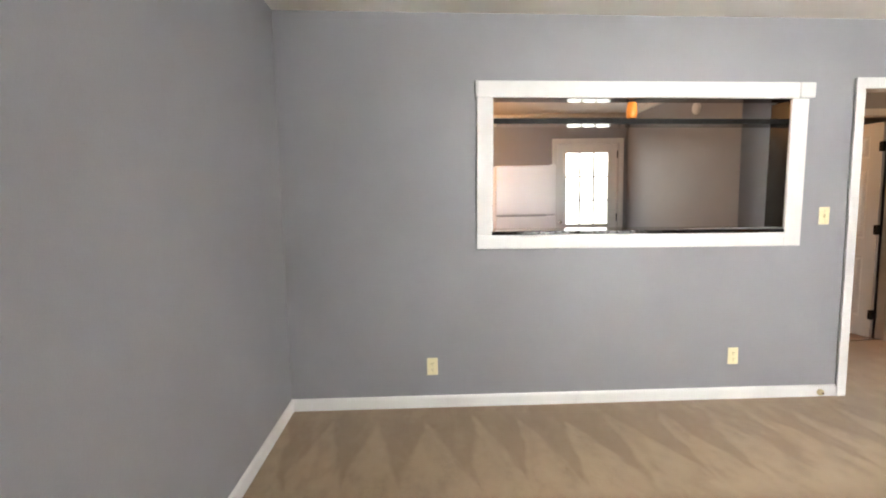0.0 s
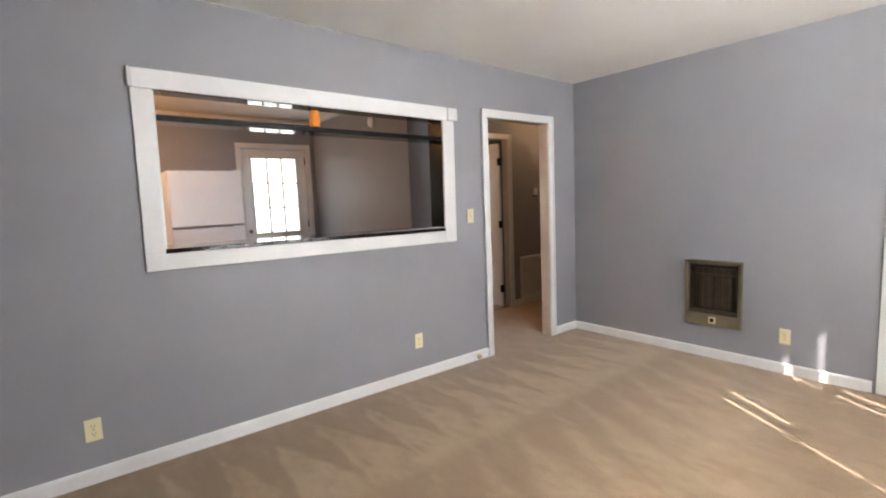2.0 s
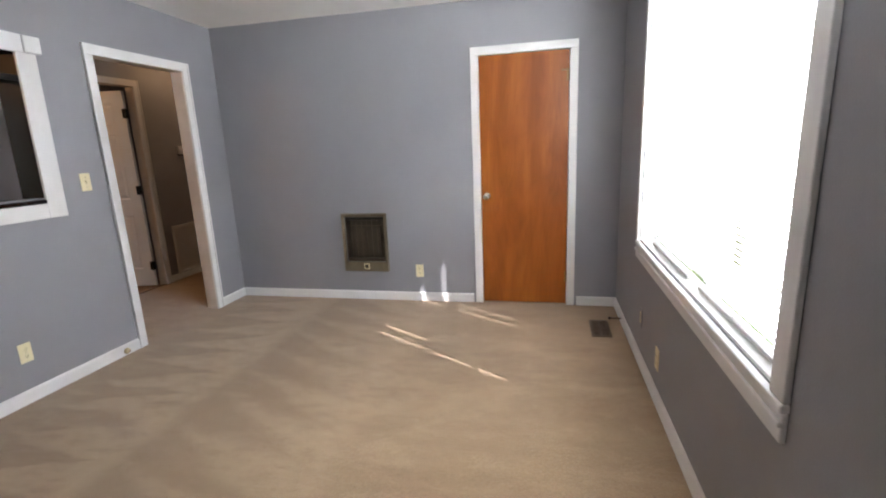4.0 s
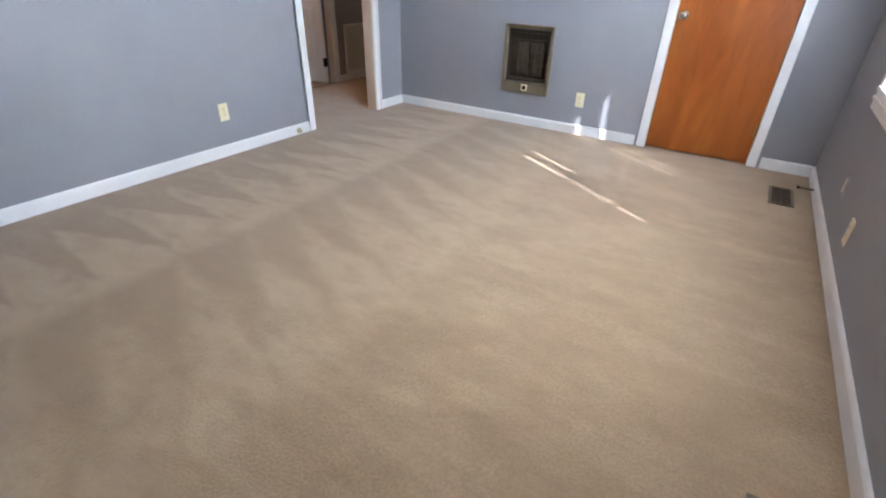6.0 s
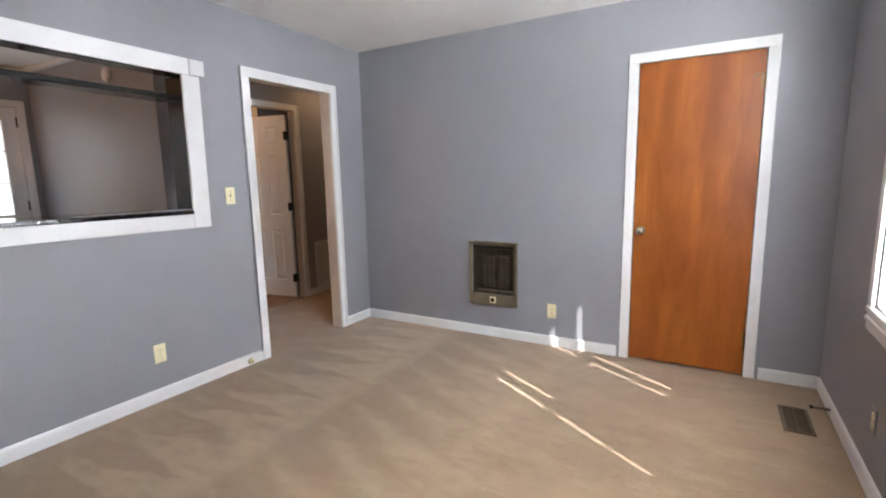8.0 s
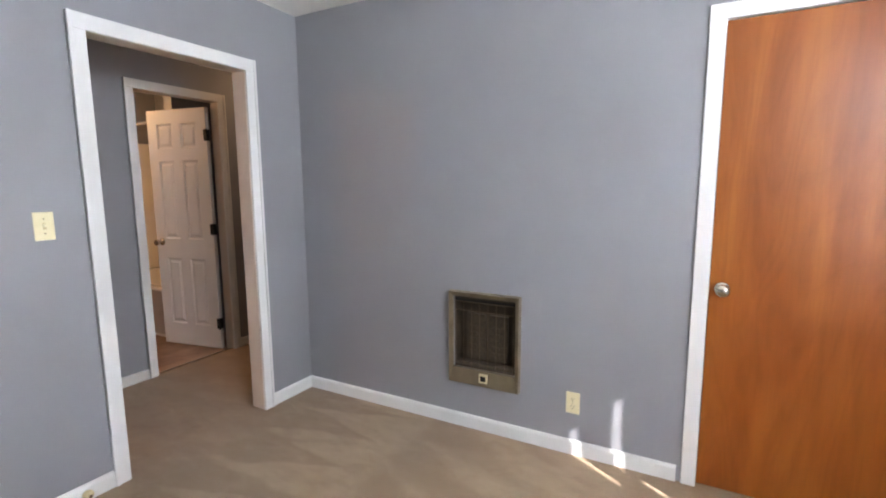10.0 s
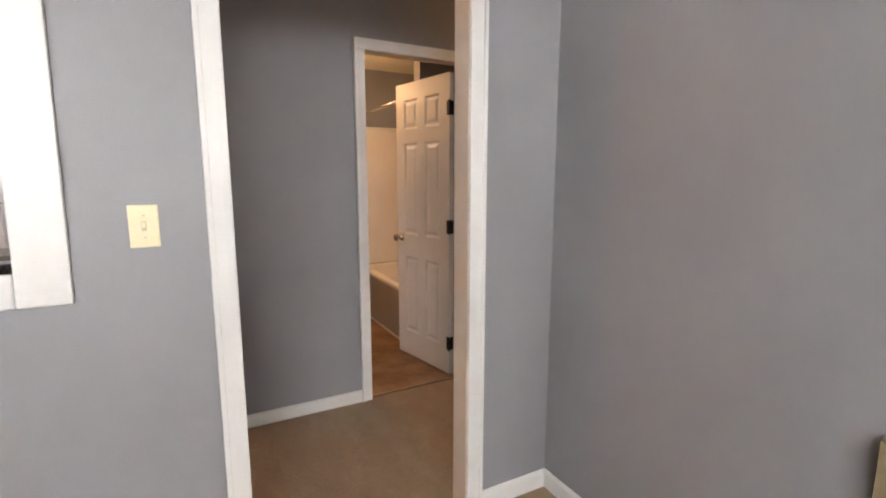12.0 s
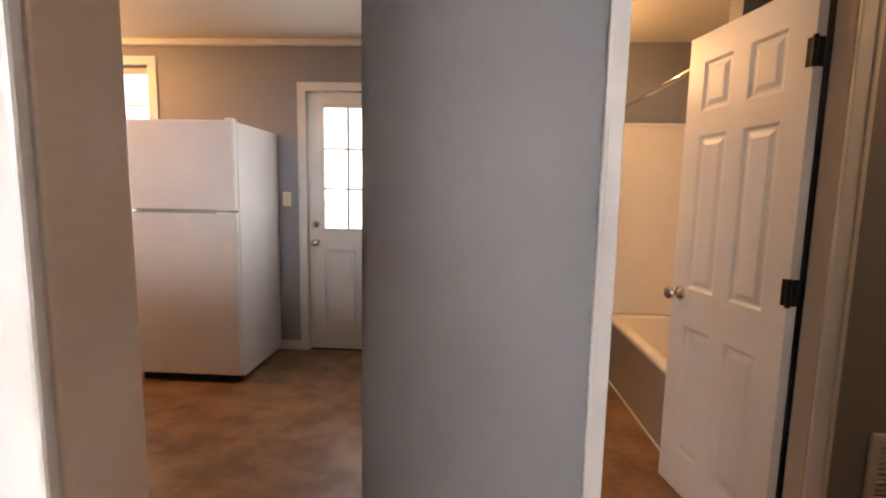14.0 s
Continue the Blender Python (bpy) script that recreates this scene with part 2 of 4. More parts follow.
def wood_material():
    """Varnished flat-cut birch with long flame figure."""
    m = bpy.data.materials.new("varnished_birch_veneer")
    m.use_nodes = True
    nt = m.node_tree
    L = nt.links.new
    b = nt.nodes["Principled BSDF"]
    b.inputs["Roughness"].default_value = 0.36
    b.inputs["Specular IOR Level"].default_value = 0.35
    tc = nt.nodes.new("ShaderNodeTexCoord")
    mp = nt.nodes.new("ShaderNodeMapping")
    mp.inputs["Scale"].default_value = (1, 1, 0.22)
    n = nt.nodes.new("ShaderNodeTexNoise")
    n.inputs["Scale"].default_value = 4.2
    n.inputs["Detail"].default_value = 4
    n.inputs["Distortion"].default_value = 0.7
    r = nt.nodes.new("ShaderNodeValToRGB")
    r.color_ramp.elements[0].position, r.color_ramp.elements[1].position = 0.30, 0.70
    r.color_ramp.elements[0].color = (0.200, 0.046, 0.0060, 1)
    r.color_ramp.elements[1].color = (0.360, 0.116, 0.0185, 1)
    mid = r.color_ramp.elements.new(0.5)
    mid.color = (0.280, 0.079, 0.0115, 1)
    mp2 = nt.nodes.new("ShaderNodeMapping")
    mp2.inputs["Scale"].default_value = (1, 1, 0.03)
    n2 = nt.nodes.new("ShaderNodeTexNoise")
    n2.inputs["Scale"].default_value = 130
    n2.inputs["Detail"].default_value = 3
    mp3 = nt.nodes.new("ShaderNodeMapping")
    mp3.inputs["Scale"].default_value = (1, 1, 0.20)
    n3 = nt.nodes.new("ShaderNodeTexNoise")
    n3.inputs["Scale"].default_value = 3.1
    n3.inputs["Detail"].default_value = 2
    n3.inputs["Distortion"].default_value = 0.5
    bands = nt.nodes.new("ShaderNodeMath")
    bands.operation = "MULTIPLY"
    bands.inputs[1].default_value = 15
    saw = nt.nodes.new("ShaderNodeMath")
    saw.operation = "FRACT"
    tone = nt.nodes.new("ShaderNodeValToRGB")
    tone.color_ramp.elements[0].color = (0.80, 0.72, 0.62, 1)
    tone.color_ramp.elements[1].color = (1, 1, 1, 1)
    tone.color_ramp.elements[1].position = 0.45
    last = tone.color_ramp.elements.new(1.0)
    last.color = (0.88, 0.83, 0.78, 1)
    flame = nt.nodes.new("ShaderNodeMix")
    flame.data_type, flame.blend_type = "RGBA", "MULTIPLY"
    flame.inputs[0].default_value = 0.42
    L(tc.outputs["Object"], mp3.inputs[0])
    L(mp3.outputs[0], n3.inputs["Vector"])
    L(n3.outputs["Fac"], bands.inputs[0])
    L(bands.outputs[0], saw.inputs[0])
    L(saw.outputs[0], tone.inputs[0])
    x = nt.nodes.new("ShaderNodeMix")
    x.data_type, x.blend_type = "RGBA", "MULTIPLY"
    x.inputs[0].default_value = 0.16
    L(tc.outputs["Object"], mp.inputs[0])
    L(tc.outputs["Object"], mp2.inputs[0])
    L(mp.outputs[0], n.inputs["Vector"])
    L(mp2.outputs[0], n2.inputs["Vector"])
    L(n.outputs["Fac"], r.inputs[0])
    L(r.outputs[0], flame.inputs[6])
    L(tone.outputs[0], flame.inputs[7])
    L(flame.outputs[2], x.inputs[6])
    L(n2.outputs["Fac"], x.inputs[7])
    L(x.outputs[2], b.inputs["Base Color"])
    return m


BIRCH = wood_material()


def glass_material():
    m = bpy.data.materials.new("window_glass")
    m.use_nodes = True
    b = m.node_tree.nodes["Principled BSDF"]
    b.inputs["Transmission Weight"].default_value = 1.0
    b.inputs["Roughness"].default_value = 0.0
    b.inputs["IOR"].default_value = 1.45
    return m


GLASS = glass_material()


def slat_material():
    m = bpy.data.materials.new("white_vinyl_slat")
    m.use_nodes = True
    nt = m.node_tree
    b = nt.nodes["Principled BSDF"]
    b.inputs["Base Color"].default_value = (0.82, 0.83, 0.85, 1)
    b.inputs["Roughness"].default_value = 0.45
    t = nt.nodes.new("ShaderNodeBsdfTranslucent")
    t.inputs["Color"].default_value = (0.80, 0.82, 0.86, 1)
    x = nt.nodes.new("ShaderNodeMixShader")
    x.inputs[0].default_value = 0.45
    nt.links.new(b.outputs[0], x.inputs[1])
    nt.links.new(t.outputs[0], x.inputs[2])
    nt.links.new(x.outputs[0], nt.nodes["Material Output"].inputs["Surface"])
    return m


SLAT = slat_material()


# ---- builders ----
def lift(bm, rate):
    """The old house has settled: levels rise a little towards the west."""
    for v in bm.verts:
        v.co.z += rate * (E - v.co.x)
    return bm


def mesh_of(bm, name, mat, smooth=False):
    me = bpy.data.meshes.new(name)
    bm.to_mesh(me)
    bm.free()
    me.materials.append(mat)
    if smooth:
        for p in me.polygons:
            p.use_smooth = True
    return me


def part(name, bm, mat, parent=None, label="", smooth=False):
    ob = new(name, mesh_of(bm, name, mat, smooth))
    if parent:
        ob.parent = parent
    return tagged(ob, label)


def thing(name, label, category, at=(0, 0, 0), turn=0, group="", kind=""):
    ob = new(name)
    ob.matrix_world = pose(*at, 0, 0, turn)
    return tagged(ob, label, category, group, kind)


def box(bm, x0, x1, y0, y1, z0, z1, bevel=0.0, seg=2):
    r = bmesh.ops.create_cube(bm, size=1, matrix=Matrix.Translation(((x0 + x1) / 2, (y0 + y1) / 2, (z0 + z1) / 2)) @ Matrix.Diagonal((abs(x1 - x0), abs(y1 - y0), abs(z1 - z0), 1)))
    if bevel:
        es = list({e for v in r["verts"] for e in v.link_edges})
        bmesh.ops.bevel(bm, geom=es, offset=bevel, segments=seg, affect="EDGES", profile=0.5)
    return bm


def abox(*a, **k):
    return box(bmesh.new(), *a, **k)


def rod(bm, a, b, r, seg=16):
    a, b = Vector(a), Vector(b)
    m = Matrix.Translation((a + b) / 2) @ (b - a).to_track_quat("Z", "Y").to_matrix().to_4x4()
    bmesh.ops.create_cone(bm, cap_ends=True, segments=seg, radius1=r, radius2=r, depth=(b - a).length, matrix=m)
    return bm


def lathe(profile, axis_m, seg=24):
    """Turned shape: profile is (radius, height) pairs, spun round local z and placed by axis_m."""
    bm = bmesh.new()
    rings = []
    for r, h in profile:
        rings.append([bm.verts.new(axis_m @ Vector((r * math.cos(2 * math.pi * i / seg), r * math.sin(2 * math.pi * i / seg), h))) for i in range(seg)])
    for a, b in zip(rings, rings[1:]):
        for i in range(seg):
            bm.faces.new((a[i], a[(i + 1) % seg], b[(i + 1) % seg], b[i]))
    bm.faces.new(rings[-1])
    bm.faces.new(list(reversed(rings[0])))
    return bm


def wall(name, axis, face0, face1, a0, a1, z1, openings, mat, label):
    """A wall along x or y, cut by openings (a0, a1, z0, z1)."""
    bm = bmesh.new()
    cuts = sorted({a0, a1, *[v for o in openings for v in o[:2]]})
    for p, q in zip(cuts, cuts[1:]):
        zs = [0.0]
        for o in openings:
            if o[0] <= p and o[1] >= q:
                zs += [o[2], o[3]]
        zs.append(z1)
        for lo, hi in zip(zs[::2], zs[1::2]):
            if hi - lo > 0.001:
                if axis == "x":
                    box(bm, p, q, face0, face1, lo, hi)
                else:
                    box(bm, face0, face1, p, q, lo, hi)
    bmesh.ops.remove_doubles(bm, verts=bm.verts[:], dist=0.0005)
    return tagged(part(name, bm, mat), label, "wall", kind="structure")


def structure(name, bm, mat, label, category, smooth=False):
    return tagged(part(name, bm, mat, smooth=smooth), label, category, kind="structure")


# ---- structure ----
PT = (0.19, 2.125, 1.165, 2.005)      # pass-through opening in the north wall
DW = (2.576, 3.405, 0.0, 2.054)         # doorway to the hall, rough
WD = (-0.335, 0.405, 0.0, 2.06)       # closet door, rough
WIN = (1.10, 2.904, 0.745, 2.25)        # living room window
HT = (1.270, 1.632, 0.362, 0.768)      # recess of the wall heater
BD = (3.382, 4.065, 0.0, 2.07)        # bathroom door
KD = (1.593, 2.479, 0.0, 2.140)        # kitchen back door
KW = (-0.45, 0.315, 1.05, 2.32)        # kitchen window

wall("wall_north", "x", N, N + T, W - T, HE + T, KC + 0.1, [PT, DW], GREY, "grey painted wall with a pass-through and a doorway")
wall("wall_east", "y", E, E + T, S - T, N, CH + 0.1, [WD, HT], GREY, "grey painted wall with closet door and heater")
wall("wall_south", "x", S - T, S, W - T, E, CH + 0.1, [WIN], GREY, "grey painted wall under and round the window")
wall("wall_west", "y", W - T, W, S, N, CH + 0.1, [], GREY, "plain grey painted wall")
wall("wall_hall_north", "x", HN, HN + T, KE + T, HE + T, KC + 0.1, [BD], GREY, "grey hall wall with the bathroom doorway")
wall("wall_hall_end", "y", HE, HE + T, N + T, HN, KC + 0.1, [], GREY, "plain grey wall closing the hall")
wall("wall_kitchen_east", "y", KE, KE + T, HN, KN, KC + 0.1, [], GREY, "grey wall between kitchen and bathroom")
wall("wall_kitchen_north", "x", KN, KN + T, W - T, KE + T, KC + 0.1, [KD, KW], GREY, "grey kitchen wall with back door and window")
wall("wall_kitchen_west", "y", W - T, W, N + T, KN, KC + 0.1, [], GREY, "plain grey kitchen wall")
wall("wall_bath_north", "x", BN, BN + T, KE + T, BE + T, KC + 0.1, [], GREY, "grey bathroom wall above the tub surround")
wall("wall_bath_east", "y", BE, BE + T, HN + T, BN, KC + 0.1, [], GREY, "grey bathroom wall beside the tub")
structure("ceiling_living", lift(abox(W, E, S, N, CH, CH + 0.02), 0.0148), CEIL, "white painted ceiling", "ceiling")
structure("ceiling_kitchen", abox(W, KE, N + T, KN, KC, KC + 0.08), CEIL, "white painted kitchen ceiling", "ceiling")
structure("ceiling_hall", abox(KE, HE, N + T, HN, CH, CH + 0.08), CEIL, "white painted hall ceiling", "ceiling")
structure("ceiling_bath", abox(KE + T, BE, HN + T, BN, CH - 0.02, CH + 0.06), CEIL, "white painted bathroom ceiling", "ceiling")
structure("closet_back", abox(E + T, E + T + 0.6, -0.6, 0.7, 0, CH), GREY, "closed closet behind the wooden door", "wall")
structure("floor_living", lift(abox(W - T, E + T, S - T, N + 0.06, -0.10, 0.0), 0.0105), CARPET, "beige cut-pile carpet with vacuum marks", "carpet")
structure("floor_hall", abox(KE - 0.02, HE + T, N + 0.06, HN + 0.03, -0.10, 0.006), CARPET, "beige hall carpet", "carpet")
structure("floor_kitchen", abox(W - T, KE - 0.02, N + 0.06, KN + T, -0.10, -0.003), VINYL, "mottled brown stone-look vinyl floor", "floor")
structure("floor_bath", abox(KE + T, BE + T, HN + 0.03, BN + T, -0.10, -0.003), VINYL, "mottled brown vinyl bathroom floor", "floor")
structure("ground", abox(-400, 400, -400, 400, -0.5, -0.35), LAWN, "lawn outside the house", "ground")
structure("threshold_bath", abox(BD[0] + 0.02, BD[1] - 0.02, HN + 0.01, HN + 0.05, -0.002, 0.006, bevel=0.002), NICKEL, "metal carpet strip in the bathroom doorway", "threshold")


def baseboard(x0, y0, x1, y1, nx, ny, label="white painted baseboard"):
    """A length of board from one point of a wall to another; (nx, ny) points into the room."""
    h, t = 0.078, 0.013
    d = Vector((x1 - x0, y1 - y0, 0))
    n = Vector((nx, ny, 0))
    prof = [(0, 0.0), (t, 0.0), (t, h - 0.014), (t - 0.004, h - 0.004), (t - 0.008, h), (0, h)]
    bm = bmesh.new()
    ends = []
    for k in (0, 1):
        o = Vector((x0, y0, 0)) + d * k
        ends.append([bm.verts.new(o + n * p + Vector((0, 0, z))) for p, z in prof])
    for i in range(len(prof)):
        bm.faces.new((ends[0][i], ends[0][(i + 1) % 6], ends[1][(i + 1) % 6], ends[1][i]))
    bm.faces.new(ends[0])
    bm.faces.new(ends[1])
    if y1 <= N and y0 <= N:
        lift(bm, 0.0105)
    bmesh.ops.recalc_face_normals(bm, faces=bm.faces[:])
    return structure("baseboard", bm, TRIM, label, "baseboard")


baseboard(W, N, 2.526, N, 0, -1)
baseboard(3.462, N, E - 0.013, N, 0, -1)
baseboard(E, N, E, 0.47, -1, 0)
baseboard(E, -0.40, E, S + 0.013, -1, 0)
baseboard(E, S, W + 0.013, S, 0, 1)
baseboard(W, S + 0.013, W, N - 0.013, 1, 0)
baseboard(KE, HN, 3.336, HN, 0, -1)
baseboard(4.111, HN, HE, HN, 0, -1)
baseboard(3.456, N + T, HE, N + T, 0, 1)
baseboard(KE, HN, KE, KN - 0.013, -1, 0)
baseboard(1.544, KN, W, KN, 0, -1)

for nm, (x0, y0, x1, y1) in {"a": (W, KN - 0.05, KE - 0.05, KN), "b": (KE - 0.05, HN, KE, KN)}.items():
    bm = bmesh.new()
    box(bm, x0, x1, y0, y1, KC - 0.055, KC - 0.001, bevel=0.012)
    structure("crown_trim", bm, TRIM, "white cove trim along the kitchen ceiling", "trim")


def board(name, parent, x0, x1, y0, y1, z0, z1, mat=TRIM, bevel=0.004, label=""):
    return part(name, abox(x0, x1, y0, y1, z0, z1, bevel=bevel), mat, parent, label)


def casing_x(name, label, x0, x1, top, face, out, w=0.065, t=0.016, liner=None, liner_mat=None):
    """Casing round an opening in a wall along x: x0..x1 clear, on the face, proud towards out (+1 or -1)."""
    th = tagged(new(name), label, "door frame", kind="structure")
    f0, f1 = sorted((face, face + out * t))
    g0, g1 = sorted((face, face + out * (t + 0.006)))
    board("side_board", th, x0 - w, x0, f0, f1, 0, top)
    board("side_board", th, x1, x1 + w, f0, f1, 0, top)
    board("head_board", th, x0 - w, x1 + w, f0, f1, top, top + w)
    for a, b in ((x0 - w, x0 - w + 0.016), (x1 + w - 0.016, x1 + w)):
        board("outer_bead", th, a, b, min(f0, g0), max(f1, g1), 0, top + w - 0.001, bevel=0.003)
    if liner:
        l0, l1 = liner
        board("jamb", th, x0 - 0.017, x0, l0, l1, 0, top, liner_mat or TRIM)
        board("jamb", th, x1, x1 + 0.017, l0, l1, 0, top, liner_mat or TRIM)
        board("head_jamb", th, x0 - 0.017, x1 + 0.017, l0, l1, top, top + 0.012, liner_mat or TRIM)
    return th


casing_x("door_frame_1", "white painted casing of the open hall doorway", 2.593, 3.388, 2.040, N, -1, w=0.068, liner=(N + 0.002, N + T + 0.014), liner_mat=BEIGE)
casing_x("door_frame_2", "white painted casing on the hall side", 2.576, 3.405, 2.053, N + T, 1)
bath_frame = casing_x("door_frame_3", "white painted casing of the bathroom doorway", 3.399, 4.048, 2.062, HN, -1, w=0.062, liner=(HN + 0.002, HN + T - 0.002), liner_mat=BEIGE)
board("stop", bath_frame, 3.399, 3.409, HN + 0.035, HN + 0.07, 0.001, 2.044, bevel=0.002)
casing_x("door_frame_4", "white painted casing of the kitchen back door", 1.610, 2.462, 2.128, KN, -1, w=0.066, liner=(KN + 0.002, KN + T - 0.002))

# closet door in the east wall
wd_frame = tagged(new("door_frame_5"), "white painted casing round the wooden closet door", "door frame", kind="structure")
y0, y1, top = -0.318, 0.388, 2.045
for a, b in ((y0 - 0.062, y0), (y1, y1 + 0.062)):
    board("side_board", wd_frame, E - 0.016, E, a, b, 0, top)
board("head_board", wd_frame, E - 0.016, E, y0 - 0.062, y1 + 0.062, top, top + 0.062)
for a, b in ((y0 - 0.015, y0), (y1, y1 + 0.015)):
    board("jamb", wd_frame, E + 0.001, E + T, a, b, 0, top)
board("head_jamb", wd_frame, E + 0.001, E + T, y0 - 0.015, y1 + 0.015, top, top + 0.012)


def knob(parent, m, mat=NICKEL, label="satin nickel knob"):
    part("knob", lathe([(0.031, 0), (0.031, 0.006), (0.026, 0.011), (0.013, 0.014), (0.011, 0.030), (0.017, 0.036), (0.026, 0.045), (0.028, 0.056), (0.024, 0.066), (0.014, 0.071), (0.002, 0.072)], m), mat, parent, label, smooth=True)


closet = tagged(new("door_1"), "closed varnished birch slab door with orange-brown grain", "door", kind="structure")
board("slab", closet, E + 0.004, E + 0.039, y0 + 0.003, y1 - 0.003, 0.012, top - 0.003, BIRCH, 0.002)
knob(closet, Matrix.Translation((E + 0.004, 0.337, 0.935)) @ Euler((0, radians(-90), 0)).to_matrix().to_4x4())
for z in (0.25, 1.86):
    bm = bmesh.new()
    rod(bm, (E - 0.003, y0 + 0.001, z - 0.045), (E - 0.003, y0 + 0.001, z + 0.045), 0.007, 10)
    box(bm, E + 0.0005, E + 0.0042, y0 + 0.001, y0 + 0.022, z - 0.045, z + 0.045)
    if z > 1:
        box(bm, E - 0.010, E + 0.003, y0 + 0.002, y0 + 0.060, z + 0.030, z + 0.040, bevel=0.002)
        box(bm, E - 0.014, E - 0.004, y0 + 0.046, y0 + 0.062, z + 0.024, z + 0.036, bevel=0.003)
    part("hinge", bm, material("aged_brass", (0.22, 0.13, 0.06), 0.4, 0.8) if z < 1 else bpy.data.materials["aged_brass"], closet, "aged brass hinge")

# ---- pass-through ----
pt = tagged(new("pass_through_frame"), "white painted board frame round the kitchen pass-through", "window frame", kind="structure")
x0, x1, z0, z1 = PT
board("top_board", pt, x0 - 0.085, 2.150, N - 0.018, N, z1 - 0.012, z1 + 0.088)
board("corner_block", pt, 2.152, 2.248, N - 0.026, N, z1 - 0.008, z1 + 0.086, bevel=0.006)
board("corner_block", pt, x0 - 0.100, x0 - 0.086, N - 0.026, N, z1 - 0.008, z1 + 0.088, bevel=0.003)
board("side_board", pt, x0 - 0.092, x0 + 0.004, N - 0.018, N, z0 - 0.02, z1 - 0.0125)
board("side_board", pt, x1 - 0.022, 2.215, N - 0.018, N, z0 - 0.108, z1 - 0.0125)
board("bottom_board", pt, x0 - 0.092, x1 - 0.0225, N - 0.018, N, z0 - 0.108, z0 - 0.0205)
bar = tagged(new("pass_through_counter"), "glossy black counter lining the pass-through opening", "counter", kind="structure")
board("counter_top", bar, x0 - 0.02, x1 + 0.0, N - 0.016, N + 0.33, z0 - 0.020, z0 + 0.004, BLACKGLOSS, 0.004)
board("head_lining", bar, x0, x1, N + 0.002, N + T + 0.03, z1 - 0.014, z1, BLACKGLOSS, 0.002)
board("side_lining", bar, x1 - 0.014, x1, N + 0.002, N + 0.175, z0 + 0.005, z1 - 0.015, BLACKSATIN, 0.002)
board("side_lining", bar, x0, x0 + 0.014, N + 0.002, N + T, z0 + 0.005, z1 - 0.015, TRIM, 0.002)
shelf = tagged(new("shelf"), "glossy black shelf across the pass-through", "shelf")
board("shelf_board", shelf, x0 + 0.014, x1 - 0.0145, N + 0.012, N + 0.20, 1.845, 1.866, BLACKGLOSS, 0.003)
board("edge_strip", shelf, x0 + 0.014, x1 - 0.0145, N + 0.004, N + 0.0115, 1.838, 1.870, BLACK, 0.002)


for ob in (pt, bar, shelf):
    ob.matrix_world = Matrix.Translation((1.16, N, 1.58)) @ Euler((0, radians(0.7), 0)).to_matrix().to_4x4() @ Matrix.Translation((-1.16, -N, -1.58))


# ---- electrical ----
def plate_thing(name, label, kind, mat=None):
    """Built in the x-z plane facing -y, centre at the origin."""
    th = thing(name, label, "switch" if kind == "switch" else "outlet")
    bm = bmesh.new()
    box(bm, -0.035, 0.035, -0.006, 0.0, -0.057, 0.057, bevel=0.003)
    part("plate", bm, mat or IVORY, th)
    if kind == "switch":
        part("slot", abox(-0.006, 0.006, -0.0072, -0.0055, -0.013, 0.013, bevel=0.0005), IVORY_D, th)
        bm = abox(-0.0042, 0.0042, -0.017, -0.0065, -0.004, 0.009, bevel=0.0015)
        bmesh.ops.rotate(bm, verts=bm.verts[:], cent=(0, -0.006, 0), matrix=Euler((radians(-18), 0, 0)).to_matrix())
        part("toggle", bm, IVORY, th)
        screws = (0.030, -0.030)
    else:
        for z in (0.0195, -0.0195):
            face = part("socket", lathe([(0.0168, 0), (0.0168, 0.0015), (0.0155, 0.0022)], Matrix.Translation((0, -0.006, z)) @ Euler((radians(90), 0, 0)).to_matrix().to_4x4(), 20), IVORY, th)
            for x in (-0.0064, 0.0064):
                part("slot", abox(x - 0.0012, x + 0.0012, -0.0088, -0.0080, z - 0.001, z + 0.0075), DARK, face)
            part("ground_hole", lathe([(0.0024, 0), (0.0024, 0.0006)], Matrix.Translation((0, -0.0082, z - 0.008)) @ Euler((radians(90), 0, 0)).to_matrix().to_4x4(), 10), DARK, face)
        screws = (0.0,)
    for z in screws:
        part("screw", lathe([(0.003, 0), (0.003, 0.0008), (0.002, 0.0014)], Matrix.Translation((0, -0.006, z)) @ Euler((radians(90), 0, 0)).to_matrix().to_4x4(), 10), NICKEL, th, "metal screw")
    return th


first = plate_thing("wall_outlet", "ivory duplex outlet low on the grey wall", "outlet")
first["group"] = "wall outlets"
first.matrix_world = pose(-0.204, N, 0.315)
copy_thing(first, pose(1.80, N, 0.315))
copy_thing(first, pose(E, 0.955, 0.278, 0, 0, -90))
painted = plate_thing("wall_outlet", "duplex outlet with a grey-painted plate under the window", "outlet", GREY)
painted["group"] = "wall outlets"
painted.matrix_world = pose(2.74, S, 0.31, 0, 0, 180)
for x, z in ((2.30, 0.25), (0.90, 0.29)):
    copy_thing(first, pose(x, S, z, 0, 0, 180))
sw = plate_thing("light_switch", "ivory toggle light switch beside the hall doorway", "switch")
sw.matrix_world = pose(2.374, N, 1.235)
sw2 = copy_thing(sw, pose(1.44, KN, 1.27))
tagged(sw2, "ivory light switch beside the kitchen back door", "switch")

